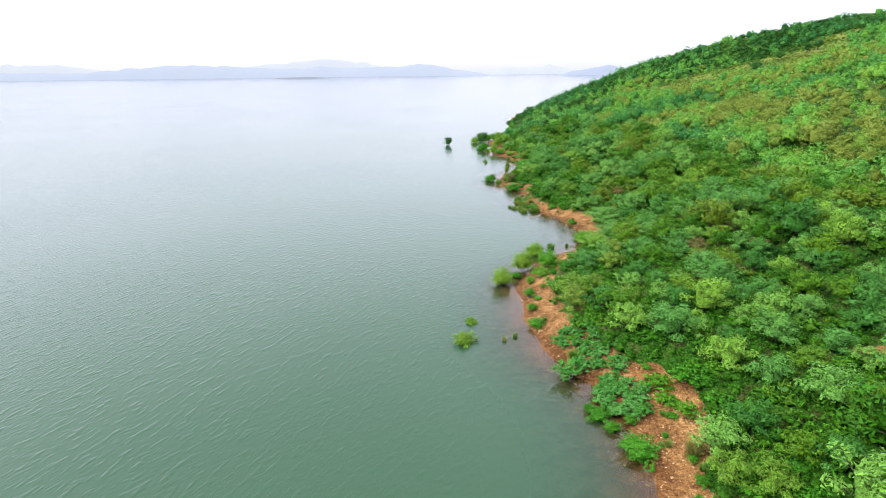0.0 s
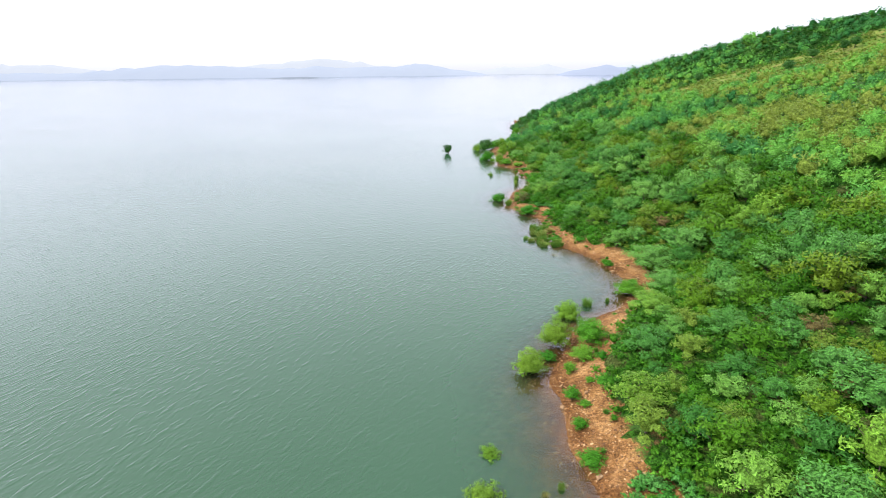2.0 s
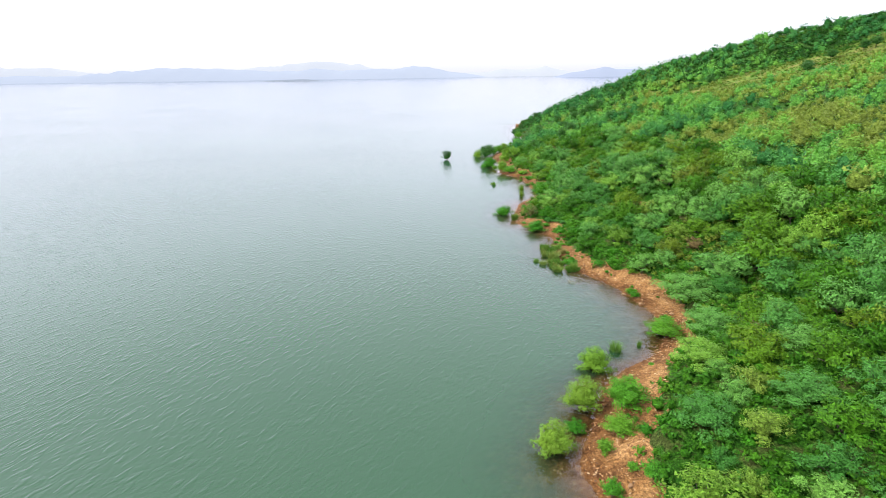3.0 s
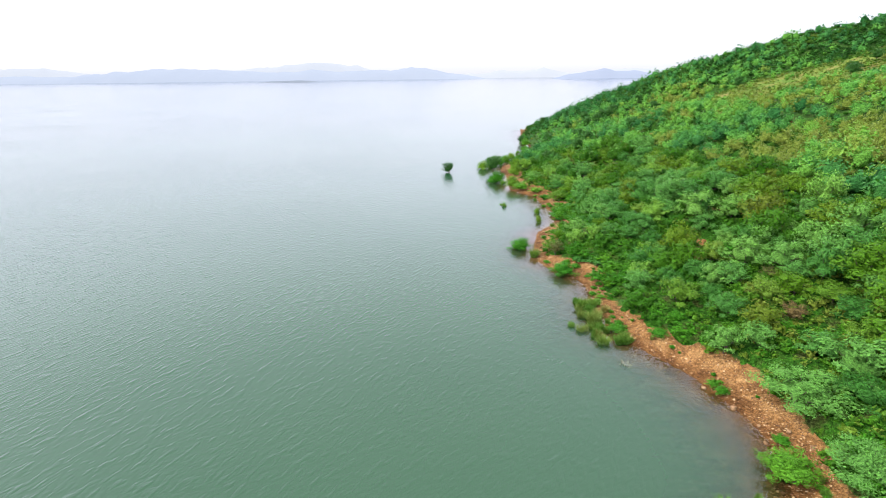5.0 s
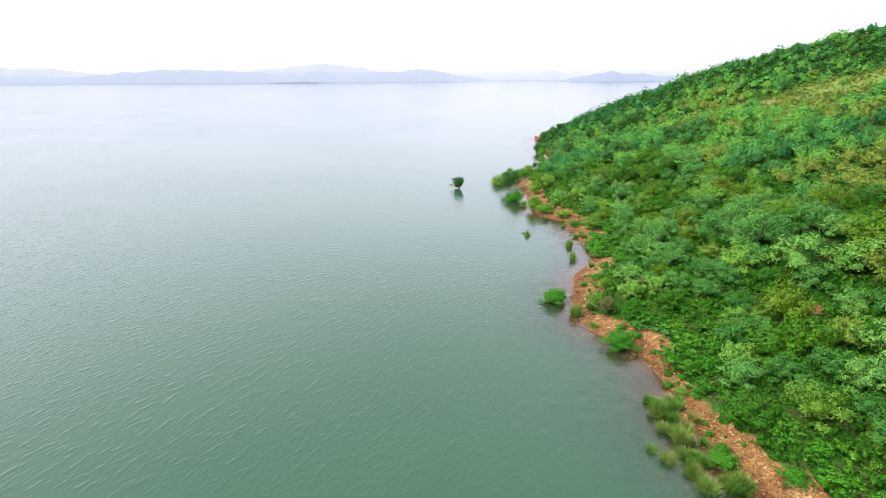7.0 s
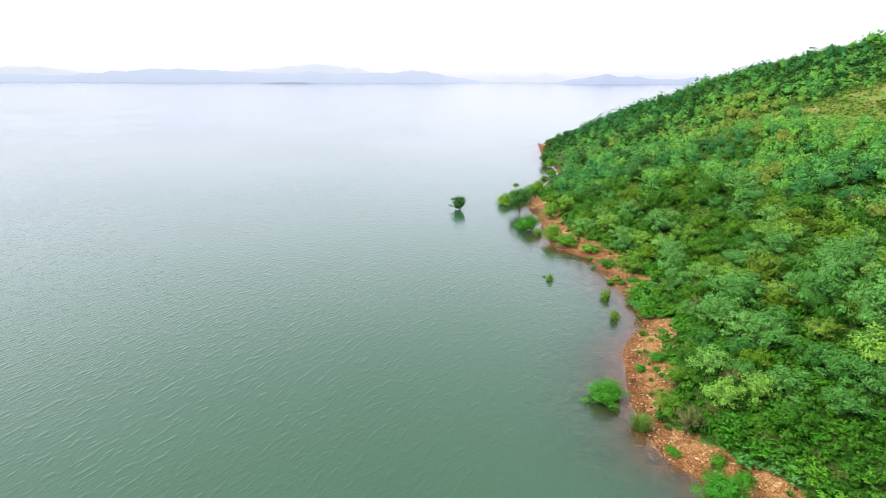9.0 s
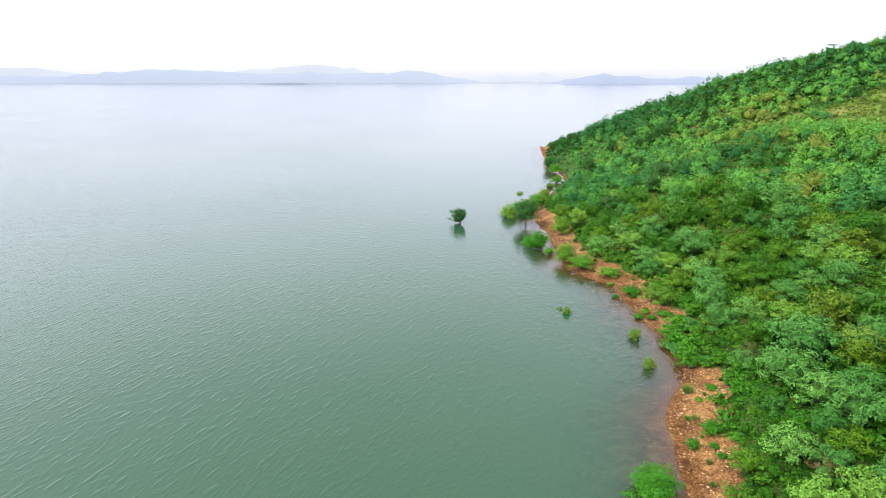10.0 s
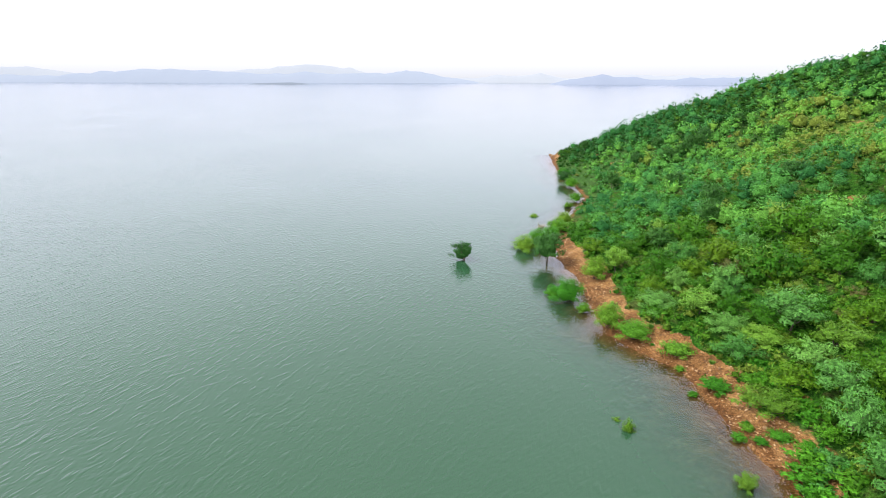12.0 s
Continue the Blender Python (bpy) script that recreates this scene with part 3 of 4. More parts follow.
def grass_tuft(rng, label, blades=380):
    """A tussock of long fine arching blades, of unit height and width."""
    root = new("grass_tussock")
    a = rng.uniform(0, 2 * np.pi, blades)
    r0, lean, h = 0.22 * np.sqrt(rng.uniform(0, 1, blades)), rng.uniform(0.02, 0.4, blades), rng.uniform(0.4, 1.05, blades)
    out = np.stack((np.cos(a), np.sin(a), a * 0), -1)
    turn = a + rng.uniform(-1.2, 1.2, blades)
    side = np.stack((-np.sin(turn), np.cos(turn), a * 0), -1) * 0.009
    up = np.array((0, 0, 1.0))
    p0 = out * r0[:, None] - up * 0.05
    p1 = p0 + out * (lean * 0.4)[:, None] + up * (h * 0.65)[:, None]
    p2 = p0 + out * (lean * 1.0)[:, None] + up * (h * (1 - 0.4 * lean))[:, None]
    co = np.stack((p0 - side, p0 + side, p1 + side, p1 - side, p2 + side * 0.2, p2 - side * 0.2), 1).reshape(-1, 3)
    i = np.arange(blades)[:, None] * 6
    part("tuft", quads("tuft", co, np.concatenate((i + (0, 1, 2, 3), i + (3, 2, 4, 5)))), M_GRASS, root)
    return tagged(root, label, "grass")


def dead_bush(rng, label):
    """Bare bleached twigs."""
    root = new("dead_bush")
    bm = bmesh.new()
    for _ in range(60):
        a, l = rng.uniform(0, 2 * np.pi), rng.uniform(0.15, 0.55)
        m = Vector((math.cos(a) * l * 0.5, math.sin(a) * l * 0.5, rng.uniform(0.3, 0.7)))
        e = Vector((math.cos(a + 0.4) * l, math.sin(a + 0.4) * l, rng.uniform(0.2, 1.0)))
        tube(bm, [(0, 0, -0.1), m, e], [0.03, 0.02, 0.006], 3)
    part("twigs", bm, M_DEAD, root)
    return tagged(root, label, "bush")


rng = np.random.default_rng(7)
ACACIAS = [plant("acacia_tree", "grey-green feathery acacia tree with a spreading crown", "tree", M_GREY, M_GREY_CORE, rng, *dome(rng, 12, 0.26, 0.8, 1.12, 0.12, 0.21), 1500, 0.066, 0.02, 0.22, stems=1 + i % 2, narrow=0.46, droop=0.1, rough=0.33) for i in range(5)]
BROAD_ACACIAS = [plant("acacia_tree", "broad grey-green feathery acacia tree above the beach", "tree", M_GREY, M_GREY_CORE, rng, *dome(rng, 20, 0.24, 0.82, 1.12, 0.1, 0.18), 3600, 0.042, 0.018, 0.22, stems=2, narrow=0.46, droop=0.1, rough=0.33) for i in range(2)]
BROADLEAVES = [plant("broadleaf_tree", "fresh green bushy tree with a rounded leafy crown", "tree", M_MID, M_MID_CORE, rng, *dome(rng, 13, 0.22, 0.8, 1.1, 0.12, 0.21), 1400, 0.068, 0.022, 0.22, stems=1 + i % 3, narrow=0.5, rough=0.4) for i in range(5)]
SHRUBS = [plant("shrub", "bright green rounded shrub growing by the bank", "shrub", M_BRIGHT, M_BRIGHT_CORE, rng, *dome(rng, 16, 0.16, 0.8, 1.1, 0.12, 0.2), 2800, 0.06, 0.016, 0.12, stems=3, low=-0.75, narrow=0.36, droop=0.6, core=0.68, rough=0.35) for i in range(4)]
LOW_SHRUBS = [plant("low_shrub", "low leafy green shrub on the gravel bank", "shrub", M_LOW, M_LOW_CORE, rng, *dome(rng, 14, 0.16, 0.74, 1.1, 0.13, 0.2), 860, 0.085, 0.016, 0.08, stems=3, low=-0.6, narrow=0.45, rough=0.55, core=0.7) for i in range(3)]
WET_SHRUBS = [plant("flooded_shrub", "yellow-green shrub standing half drowned in the lake", "shrub", M_FRESH, M_FRESH_CORE, rng, *dome(rng, 14, 0.14, 0.8, 1.05, 0.12, 0.19), 1500, 0.08, 0.012, 0.1, stems=4, low=-0.7, narrow=0.28, droop=0.4, core=0.66, rough=0.4) for i in range(3)]
FRESH_TREES = [plant("yellow_green_tree", "light yellow-green tree with a soft rounded crown", "tree", M_FRESH, M_FRESH_CORE, rng, *dome(rng, 12, 0.24, 0.8, 1.1, 0.12, 0.21), 1600, 0.066, 0.02, 0.22, stems=2, narrow=0.42, droop=0.3, rough=0.35) for i in range(3)]
HERBS = [plant("herb", "knee-high broad-leaved green herb on the bank", "herb", M_HERB, M_HERB_CORE, rng, *dome(rng, 9, 0.22, 0.78, 1.1), 280, 0.15, 0.014, 0.1, stems=2, low=-0.6, narrow=0.5, rough=0.7) for i in range(3)]
BUSHES = [plant("leafy_bush", "lush green leafy bush at the top of the beach", "bush", M_BUSH, M_BUSH_CORE, rng, *dome(rng, 16, 0.14, 0.8, 1.08), 540, 0.11, 0.014, 0.1, stems=2, low=-0.6, narrow=0.5, rough=0.7) for i in range(4)]


def lopsided(lobes, radii):
    """A crown that hangs down to the water on one side and stands clear on the other."""
    lobes = lobes.copy()
    lobes[:, 2] += np.where(lobes[:, 0] < 0, 0.42, 0.12) * lobes[:, 0] * (lobes[:, 2] < 0.7)
    lobes[:, 0] -= 0.15
    return lobes, radii


LONE_TREE = plant("flooded_tree", "dark green tree standing alone in the lake", "tree", M_DEEP, M_DEEP_CORE, rng, *lopsided(*dome(rng, 24, 0.5, 0.84, 1.1, 0.1, 0.14)), 1900, 0.06, 0.026, 0.34, stems=2, narrow=0.5, core=0.6)
DARK_TREE = plant("dark_tree", "dark green tree standing above the lower scrub", "tree", M_DEEP, M_DEEP_CORE, rng, *dome(rng, 20, 0.34, 0.84, 1.0, 0.11, 0.17), 1700, 0.066, 0.026, 0.26, narrow=0.5, core=0.62)
DRY_SHRUBS = [plant("dry_shrub", "olive-brown half-dry shrub among the green trees", "shrub", M_DRY, M_DRY_CORE, rng, *dome(rng, 14, 0.25, 0.85), 800, 0.1, 0.018, 0.15, stems=3, narrow=0.22, core=0.5) for i in range(2)]
TUFT = grass_tuft(rng, "pale green tussock of long arching grass")
DEAD = dead_bush(rng, "bleached dead bush lying in the shallows")
used = set()


def stand(kind, x, y, wide, high, label="", group="", sunk=0.0):
    """Sets a plant on the ground or the lake bed at x, y."""
    base = max(float(ground_z(x, y)), -0.6) - sunk
    m = pose(x, y, base, 0, 0, rng.uniform(0, 360))
    shape = (wide, wide * rng.uniform(0.85, 1.15), high)
    if kind in used:
        own = kind.scale.copy()
        kind.scale = shape
        ob = copy_thing(kind, m)
        kind.scale = own
    else:
        used.add(kind)
        kind.matrix_basis = m
        kind.scale = shape
        ob = kind
    return tagged(ob, label, group=group)


def drowned(x, y):
    """How much of a plant rooted at x, y stands under water."""
    return min(0.6, max(0.0, -float(ground_z(x, y))))


# ---------------------------------------------------------------- plants along the bank, one by one
SHRUB_PLACES = [(15.2, 83.2, 3.2, 1.9), (12.0, 76.2, 3.5, 2.7), (15.9, 76.0, 3.9, 2.4), (8.2, 70.7, 3.2, 2.2), (25.4, 89.8, 3.9, 1.8), (14.2, 72.3, 2.7, 1.2),
                (17.9, 132.8, 3.9, 1.7), (13.0, 145.6, 3.8, 1.6), (15.6, 205.1, 4.5, 2.9), (14.1, 207.2, 2.5, 1.1), (18.7, 196.6, 3.3, 3.0), (20.7, 193.3, 4.3, 1.8),
                (21.5, 212.0, 3.5, 3.4), (16.8, 201.3, 1.8, 1.2), (13.4, 228.0, 4.6, 2.4), (16.8, 231.5, 4.4, 2.6), (19.5, 234, 4.2, 2.4), (22, 239, 4.4, 2.5),
                (25, 245, 4.0, 2.4), (36.5, 284, 4.0, 2.8), (38.5, 301, 4.0, 2.8), (33.5, 267, 3.2, 2.0)]
LOW_PLACES = [(11.5, 65.7, 1.8, 1.6), (11.0, 57.5, 2.3, 1.0), (13.0, 41.0, 0.9, 1.0), (13.7, 40.0, 2.1, 1.2), (14.4, 38.2, 1.3, 1.1), (16.2, 39.0, 1.2, 1.0),
              (15.6, 35.3, 3.4, 1.4), (11.2, 61.8, 1.5, 1.0), (14.8, 66.5, 2.3, 1.4), (14.1, 61.5, 0.7, 0.8), (25.9, 100.7, 1.4, 1.0), (10.6, 73.3, 2.0, 1.0),
              (12.3, 70.2, 1.4, 1.3), (15.9, 71.1, 1.4, 1.0), (25.7, 101.9, 1.2, 0.9), (27.2, 93.5, 1.7, 0.7), (19.0, 135.9, 1.3, 0.8), (20.1, 134.0, 1.6, 0.9),
              (20.5, 117.0, 0.9, 0.5), (20.7, 115.2, 1.3, 0.7), (23.9, 111.1, 2.3, 1.0), (20.0, 113.7, 2.6, 1.1)]
LOW_PLACES_AHEAD = [(20.2, 124.8, 1.2, 0.6), (20.9, 126.6, 1.0, 0.5), (25.7, 162.4, 1.6, 0.7), (20.6, 151.5, 2.2, 1.1), (18.2, 150.2, 1.2, 0.8), (19.6, 149.5, 0.9, 0.5),
                    (22.1, 151.7, 1.5, 0.7), (21.6, 149.5, 1.8, 0.8), (19.6, 148.2, 0.9, 0.4), (24.0, 189.0, 3.8, 1.6), (22.4, 181.9, 1.1, 0.6), (24.9, 182.5, 3.0, 1.3),
                    (23.3, 186.6, 1.2, 0.5), (23.2, 175.4, 1.5, 0.7), (24.7, 174.6, 1.4, 0.7), (26.4, 174.6, 2.0, 0.8), (28.2, 182.5, 1.7, 0.8), (24.6, 176.5, 1.4, 0.6)]
WET_PLACES = [(2.0, 54.0, 3.2, 1.2), (3.0, 58.7, 2.0, 0.7), (19.7, 163.2, 1.7, 1.4), (13.4, 178.3, 0.9, 0.4), (14.0, 176.9, 1.4, 1.1), (20.7, 169.9, 1.9, 1.4), (19.7, 252.2, 2.2, 0.7), (29.9, 260.8, 2.6, 1.2)]
TUFT_PLACES = [(19.6, 34.3, 1.9, 1.3), (13.8, 49.5, 2.0, 1.0), (6.7, 54.1, 0.8, 0.7), (8.1, 54.9, 0.8, 0.7), (18.6, 86.6, 1.9, 1.3), (21.7, 87.6, 0.7, 0.8), (17.6, 120.7, 1.9, 1.6),
               (18.3, 119.2, 1.9, 1.2), (17.8, 116.5, 2.6, 1.6), (20.1, 119.0, 1.9, 1.0), (14.9, 115.4, 1.4, 0.8), (15.8, 114.2, 1.9, 0.9), (18.0, 114.1, 1.6, 1.2), (20.1, 111.4, 1.8, 1.5),
               (17.5, 111.1, 2.3, 1.1), (14.8, 141.1, 2.4, 1.6), (21.6, 158.2, 1.5, 0.8), (16.8, 118.0, 1.6, 1.0), (18.8, 117.9, 1.8, 1.2), (17.0, 112.6, 1.6, 0.8), (19.2, 120.9, 1.5, 1.1), (17.2, 122.3, 1.3, 0.9)]
BUSH_PLACES = [(22.3, 42.6, 2.7, 1.6), (24.1, 38.6, 2.9, 1.3), (20.0, 42.8, 2.7, 1.2), (20.7, 38.3, 1.8, 1.6), (19.9, 40.5, 2.1, 0.9), (22.0, 128.4, 3.2, 1.8), (24.4, 129.6, 3.4, 1.9),
               (26.2, 110.2, 2.5, 1.1), (24.2, 163.8, 2.8, 1.8), (25.6, 166.0, 3.2, 2.0), (24.6, 168.0, 2.6, 1.4), (26.6, 171.5, 3.0, 1.3), (25.3, 169.9, 3.0, 1.4), (27.6, 168.9, 2.6, 1.1)]
for i, (x, y, w, h) in enumerate(SHRUB_PLACES):
    stand(SHRUBS[i % 4], x, y, w * 1.08, h * 1.25 + drowned(x, y), group="shrubs along the bank")
for i, (x, y, w, h) in enumerate(LOW_PLACES + LOW_PLACES_AHEAD):
    stand(LOW_SHRUBS[i % 3], x, y, w * 1.05, h + drowned(x, y), group="low shrubs on the gravel")
for i, (x, y, w, h) in enumerate(WET_PLACES):
    stand(WET_SHRUBS[i % 3], x, y, w, h * 1.1 + drowned(x, y), group="flooded shrubs")
for x, y, w, h in TUFT_PLACES:
    stand(TUFT, x, y, w, h + drowned(x, y), group="grass tussocks by the water")
for _ in range(22):
    y = rng.uniform(110.5, 123.0)
    x = float(bank(np.array(y))) - rng.uniform(-0.6, 2.6)
    stand(TUFT, x, y, rng.uniform(1.0, 2.0), rng.uniform(0.5, 1.1) + drowned(x, y), group="grass tussocks by the water")
for i, (x, y, w, h) in enumerate(BUSH_PLACES):
    stand(BUSHES[i % 4], x, y, w * 1.1, h * 1.1, group="leafy bushes above the beach")
stand(HERBS[0], 12.3, 46.3, 3.4, 2.4, "tall blue-green leafy bush at the water's edge", "herbs on the bank")
stand(LONE_TREE, 2.0, 222.6, 4.1, 3.9)
LONE_TREE.matrix_basis = pose(2.0, 222.6, -0.6, 0, 0, 8)
LONE_TREE.scale = (4.1, 3.7, 3.9)
stand(DARK_TREE, 15.9, 220.6, 6.4, 6.2, "dark green spreading tree standing at the flooded bank")
stand(DARK_TREE, 36.1, 290.9, 4.6, 4.2, "dark tree leaning out over the water's edge")
for x, y in ((135, 234), (149, 242), (165, 242), (160, 241), (131, 228), (52, 325), (64, 292), (61, 278), (43, 221), (69, 283), (87, 291), (44, 271), (33, 216),
             (55, 284), (113, 260), (66, 280), (72, 283), (75, 287), (50, 249), (48, 230), (87, 273), (63, 231)):
    stand(DARK_TREE, x, y, rng.uniform(3.8, 5.0), rng.uniform(4.0, 5.4), group="dark trees above the scrub")
for i in range(48):
    y = rng.uniform(32, 215)
    w = rng.uniform(1.6, 3.0)
    stand(DRY_SHRUBS[i % 2], float(bank(np.array(y)) + beach_width(np.array(y)) + rng.uniform(1.0, 42)), y, w, w * 0.75, group="dry shrubs on the slope")
stand(DEAD, 18.5, 106.4, 1.7, 1.0)
stand(DEAD, 19.5, 242.8, 2.2, 1.6)


# ---------------------------------------------------------------- the trees nearest the water, one by one: x, y, width
YELLOW_PLACES = [(20.4, 30.8, 3.3), (22.5, 29.2, 3.1), (32.2, 40.9, 3.0), (16.4, 62.3, 4.7), (19.7, 62.9, 2.6), (15.8, 58.9, 3.6), (21.7, 57.5, 2.8), (25.4, 73.1, 3.2),
                 (23.1, 67.6, 3.4), (33.2, 64.8, 2.5), (28.1, 115.5, 4.2), (36.0, 124.0, 4.3), (39.4, 101.3, 4.1), (41.5, 109.2, 3.4), (36.1, 111.8, 3.6), (34.9, 147.8, 3.0),
                 (37.2, 157.3, 4.8), (36.8, 193.2, 3.0), (40.1, 194.3, 2.4), (37.9, 184.2, 5.5), (26.2, 179.2, 2.7), (27.4, 177.1, 3.1)]
GREY_PLACES = [(20.8, 33.5, 3.9), (24.1, 34.9, 3.6), (28.6, 40.1, 3.7), (27.7, 29.9, 3.5), (31.8, 45.2, 3.8), (25.8, 48.5, 2.9), (28.1, 46.1, 2.8), (35.5, 42.2, 3.3), (36.5, 39.6, 2.9), (31.0, 36.5, 4.1),
               (20.1, 69.8, 5.1), (25.4, 63.4, 3.5), (23.3, 61.3, 2.9), (26.3, 59.8, 3.0), (28.1, 70.5, 4.6), (31.6, 105.2, 3.9), (33.2, 70.0, 3.8), (24.1, 79.4, 4.6), (29.3, 87.2, 5.6), (31.0, 96.7, 6.4), (35.0, 95.4, 4.7),
               (32.8, 77.5, 4.6), (38.0, 71.1, 2.6), (44.4, 92.6, 5.2), (41.7, 76.7, 3.4), (28.9, 121.2, 3.4), (32.4, 120.4, 3.7)]
GREY_PLACES_AHEAD = [(31.6, 111.1, 4.5), (28.7, 106.2, 3.6), (35.7, 102.0, 3.9), (41.5, 105.7, 3.5), (23.3, 145.9, 3.5), (26.7, 147.6, 3.1), (24.9, 144.0, 2.8), (21.9, 141.2, 3.6), (24.8, 141.1, 3.3),
                     (27.5, 141.4, 3.5), (31.3, 143.7, 3.2), (29.2, 151.0, 4.3), (32.3, 151.0, 3.8), (29.7, 168.2, 4.0), (33.7, 177.8, 4.2), (36.2, 166.2, 3.9), (39.5, 171.4, 4.5), (24.8, 197.2, 4.7),
                     (28.7, 194.3, 4.1), (28.9, 185.8, 3.6), (29.2, 201.4, 3.8), (29.7, 189.9, 4.8), (31.8, 187.0, 4.9)]
GREEN_PLACES = [(25.7, 31.3, 2.8), (23.0, 137.5, 2.0), (25.2, 137.0, 3.2), (21.1, 138.4, 2.1), (30.2, 179.8, 3.8), (20.6, 59.1, 2.4), (28.3, 66.2, 4.2), (23.6, 116.9, 3.9), (33.1, 107.4, 4.0),
                (17.9, 142.4, 2.8), (27.3, 145.6, 2.7), (32.5, 203.6, 3.9)]
DRY_PLACES = [(34.3, 67.0, 3.3), (37.1, 108.1, 2.5), (18.2, 139.6, 3.0), (36.3, 201.0, 4.1)]
for places, kinds, group in ((YELLOW_PLACES, FRESH_TREES, "yellow-green trees near the water"), (GREY_PLACES + GREY_PLACES_AHEAD, ACACIAS, "acacias on the slope"),
                             (GREEN_PLACES, BROADLEAVES, "broadleaf trees on the slope"), (DRY_PLACES, DRY_SHRUBS, "dry shrubs on the slope")):
    for i, (x, y, w) in enumerate(places):
        kind = BROAD_ACACIAS[i % 2] if kinds is ACACIAS and w > 4.4 else kinds[i % len(kinds)]
        stand(kind, x, y, w * 1.08, w * rng.uniform(0.82, 0.98) * (0.72 if w > 4.4 else 1.0), group=group)


for i in range(240):
    y = rng.uniform(26, 208)
    w = rng.uniform(1.5, 3.0)
    stand(BUSHES[i % 4], float(bank(np.array(y)) + beach_width(np.array(y)) + 0.3 * w + rng.uniform(0.0, 1.0) ** 1.5 * 17), y, w, w * rng.uniform(0.5, 0.75), group="leafy bushes above the beach")


def herb_patch(cx, cy, rx, ry, n):
    """A carpet of knee-high broad-leaved herbs, plant by plant."""
    for i in range(n):
        a, r = rng.uniform(0, 2 * np.pi), math.sqrt(rng.uniform(0, 1))
        w = rng.uniform(1.0, 1.8)
        stand(HERBS[i % 3], cx + rx * r * math.cos(a), cy + ry * r * math.sin(a), w, w * 0.6, group="herbs on the bank")


for _ in range(64):
    y = rng.uniform(28, 205)
    stand(LOW_SHRUBS[int(rng.integers(3))], float(bank(np.array(y)) + beach_width(np.array(y)) * rng.uniform(0.25, 1.05)), y, 0.35 + 1.1 * rng.uniform(0, 1) ** 2, rng.uniform(0.2, 0.6), "small green weed growing in the beach gravel", "weeds on the beach")
for _ in range(40):
    y = rng.uniform(28, 215)
    stand(TUFT, float(bank(np.array(y)) + beach_width(np.array(y)) * rng.uniform(0.3, 1.05)), y, rng.uniform(0.5, 1.1), rng.uniform(0.3, 0.6), "small tuft of coarse olive grass on the gravel", "grass tufts on the beach")
for patch in ((16.8, 42.4, 2.4, 3.2, 40), (16.4, 48.0, 2.6, 2.4, 30), (14.8, 53.0, 2.2, 2.6, 22), (24.6, 164.5, 1.6, 5.0, 22), (27.0, 170.0, 2.0, 3.0, 16), (22.6, 134.5, 2.6, 1.8, 12)):
    herb_patch(*patch)

# ---------------------------------------------------------------- the wooded slope
TAKEN = np.array([p[:3] for p in SHRUB_PLACES + LOW_PLACES + LOW_PLACES_AHEAD + BUSH_PLACES + YELLOW_PLACES + GREY_PLACES + GREY_PLACES_AHEAD + GREEN_PLACES + DRY_PLACES])


def scatter(cell, seed, x0, x1, y0, y1):
    """Loosely spaced places, one in each cell of a grid."""
    r = np.random.default_rng(seed)
    gx, gy = np.meshgrid(np.arange(x0, x1, cell), np.arange(y0, y1, cell))
    gx = gx + (np.arange(gx.shape[0])[:, None] % 2) * cell * 0.5
    x, y = (g.reshape(-1) + r.uniform(-0.42, 0.42, g.size) * cell for g in (gx, gy))
    return x, y, r


def on_slope(x, y):
    """Where the slope carries wood: above the beach, this side of the crest, within sight of the lake."""
    d = x - bank(y) - beach_width(y)
    u = (x - TIP[0]) * OVER[0] + (y - TIP[1]) * OVER[1]
    return (d > 0.1) & (u < 7) & (x < 72 + 1.0 * y) & (ground_z(x, y) > 0.25)


x, y, r = scatter(3.25, 3, 8, 250, -22, 352)
keep = on_slope(x, y) & (r.uniform(0, 1, x.size) < np.where(meadow_mask(x, y) > 0.5, 0.24, 0.98))
keep &= r.uniform(0, 1, x.size) < 0.82 + 0.4 * value_noise(x / 12, y / 12, 8)
inland = x - bank(y) - beach_width(y)
keep &= bare_patch(x, y) < 0.4
keep &= r.uniform(0, 1, x.size) < np.interp(inland, (0, 3, 8, 15), (0.18, 0.5, 0.85, 1.0))
x, y = x[keep], y[keep]
clash = (np.hypot(x[:, None] - TAKEN[:, 0], y[:, None] - TAKEN[:, 1]) < 0.35 * TAKEN[:, 2] + 1.2).any(1)
x, y = x[~clash], y[~clash]
size = (2.6 + 2.9 * r.uniform(0, 1, x.size) ** 1.4) * np.interp(inland[keep][~clash], (0, 12, 25), (0.8, 0.95, 1.0)) * (0.8 + 0.4 * value_noise(x / 25, y / 25, 4)) * (1 - 0.4 * meadow_mask(x, y))
grove = value_noise(x / 17, y / 17, 9) + r.uniform(-0.7, 0.7, x.size)
passed_by = np.where(y - 1.14 * x < 139, 1.5 * x, np.hypot(x + 4, y - 139)) + 200 * (x > 0.95 * y + 8)
near = np.argsort(passed_by)[:400]
is_near = np.zeros(x.size, bool)
is_near[near] = True
counts = {0: 0, 1: 0}
for i in near:
    kind = int(grove[i] > 0.5)
    if counts[kind] >= 200:
        kind = 1 - kind
    if counts[kind] >= 200:
        is_near[i] = False
        continue
    counts[kind] += 1
    tree = (ACACIAS, BROADLEAVES)[kind][int(r.integers(5))]
    stand(tree, x[i], y[i], size[i] * r.uniform(1.0, 1.3), size[i] * r.uniform(0.9, 1.15), group=("acacias on the slope", "broadleaf trees on the slope")[kind])

fx, fy, fs = x[~is_near], y[~is_near], size[~is_near]


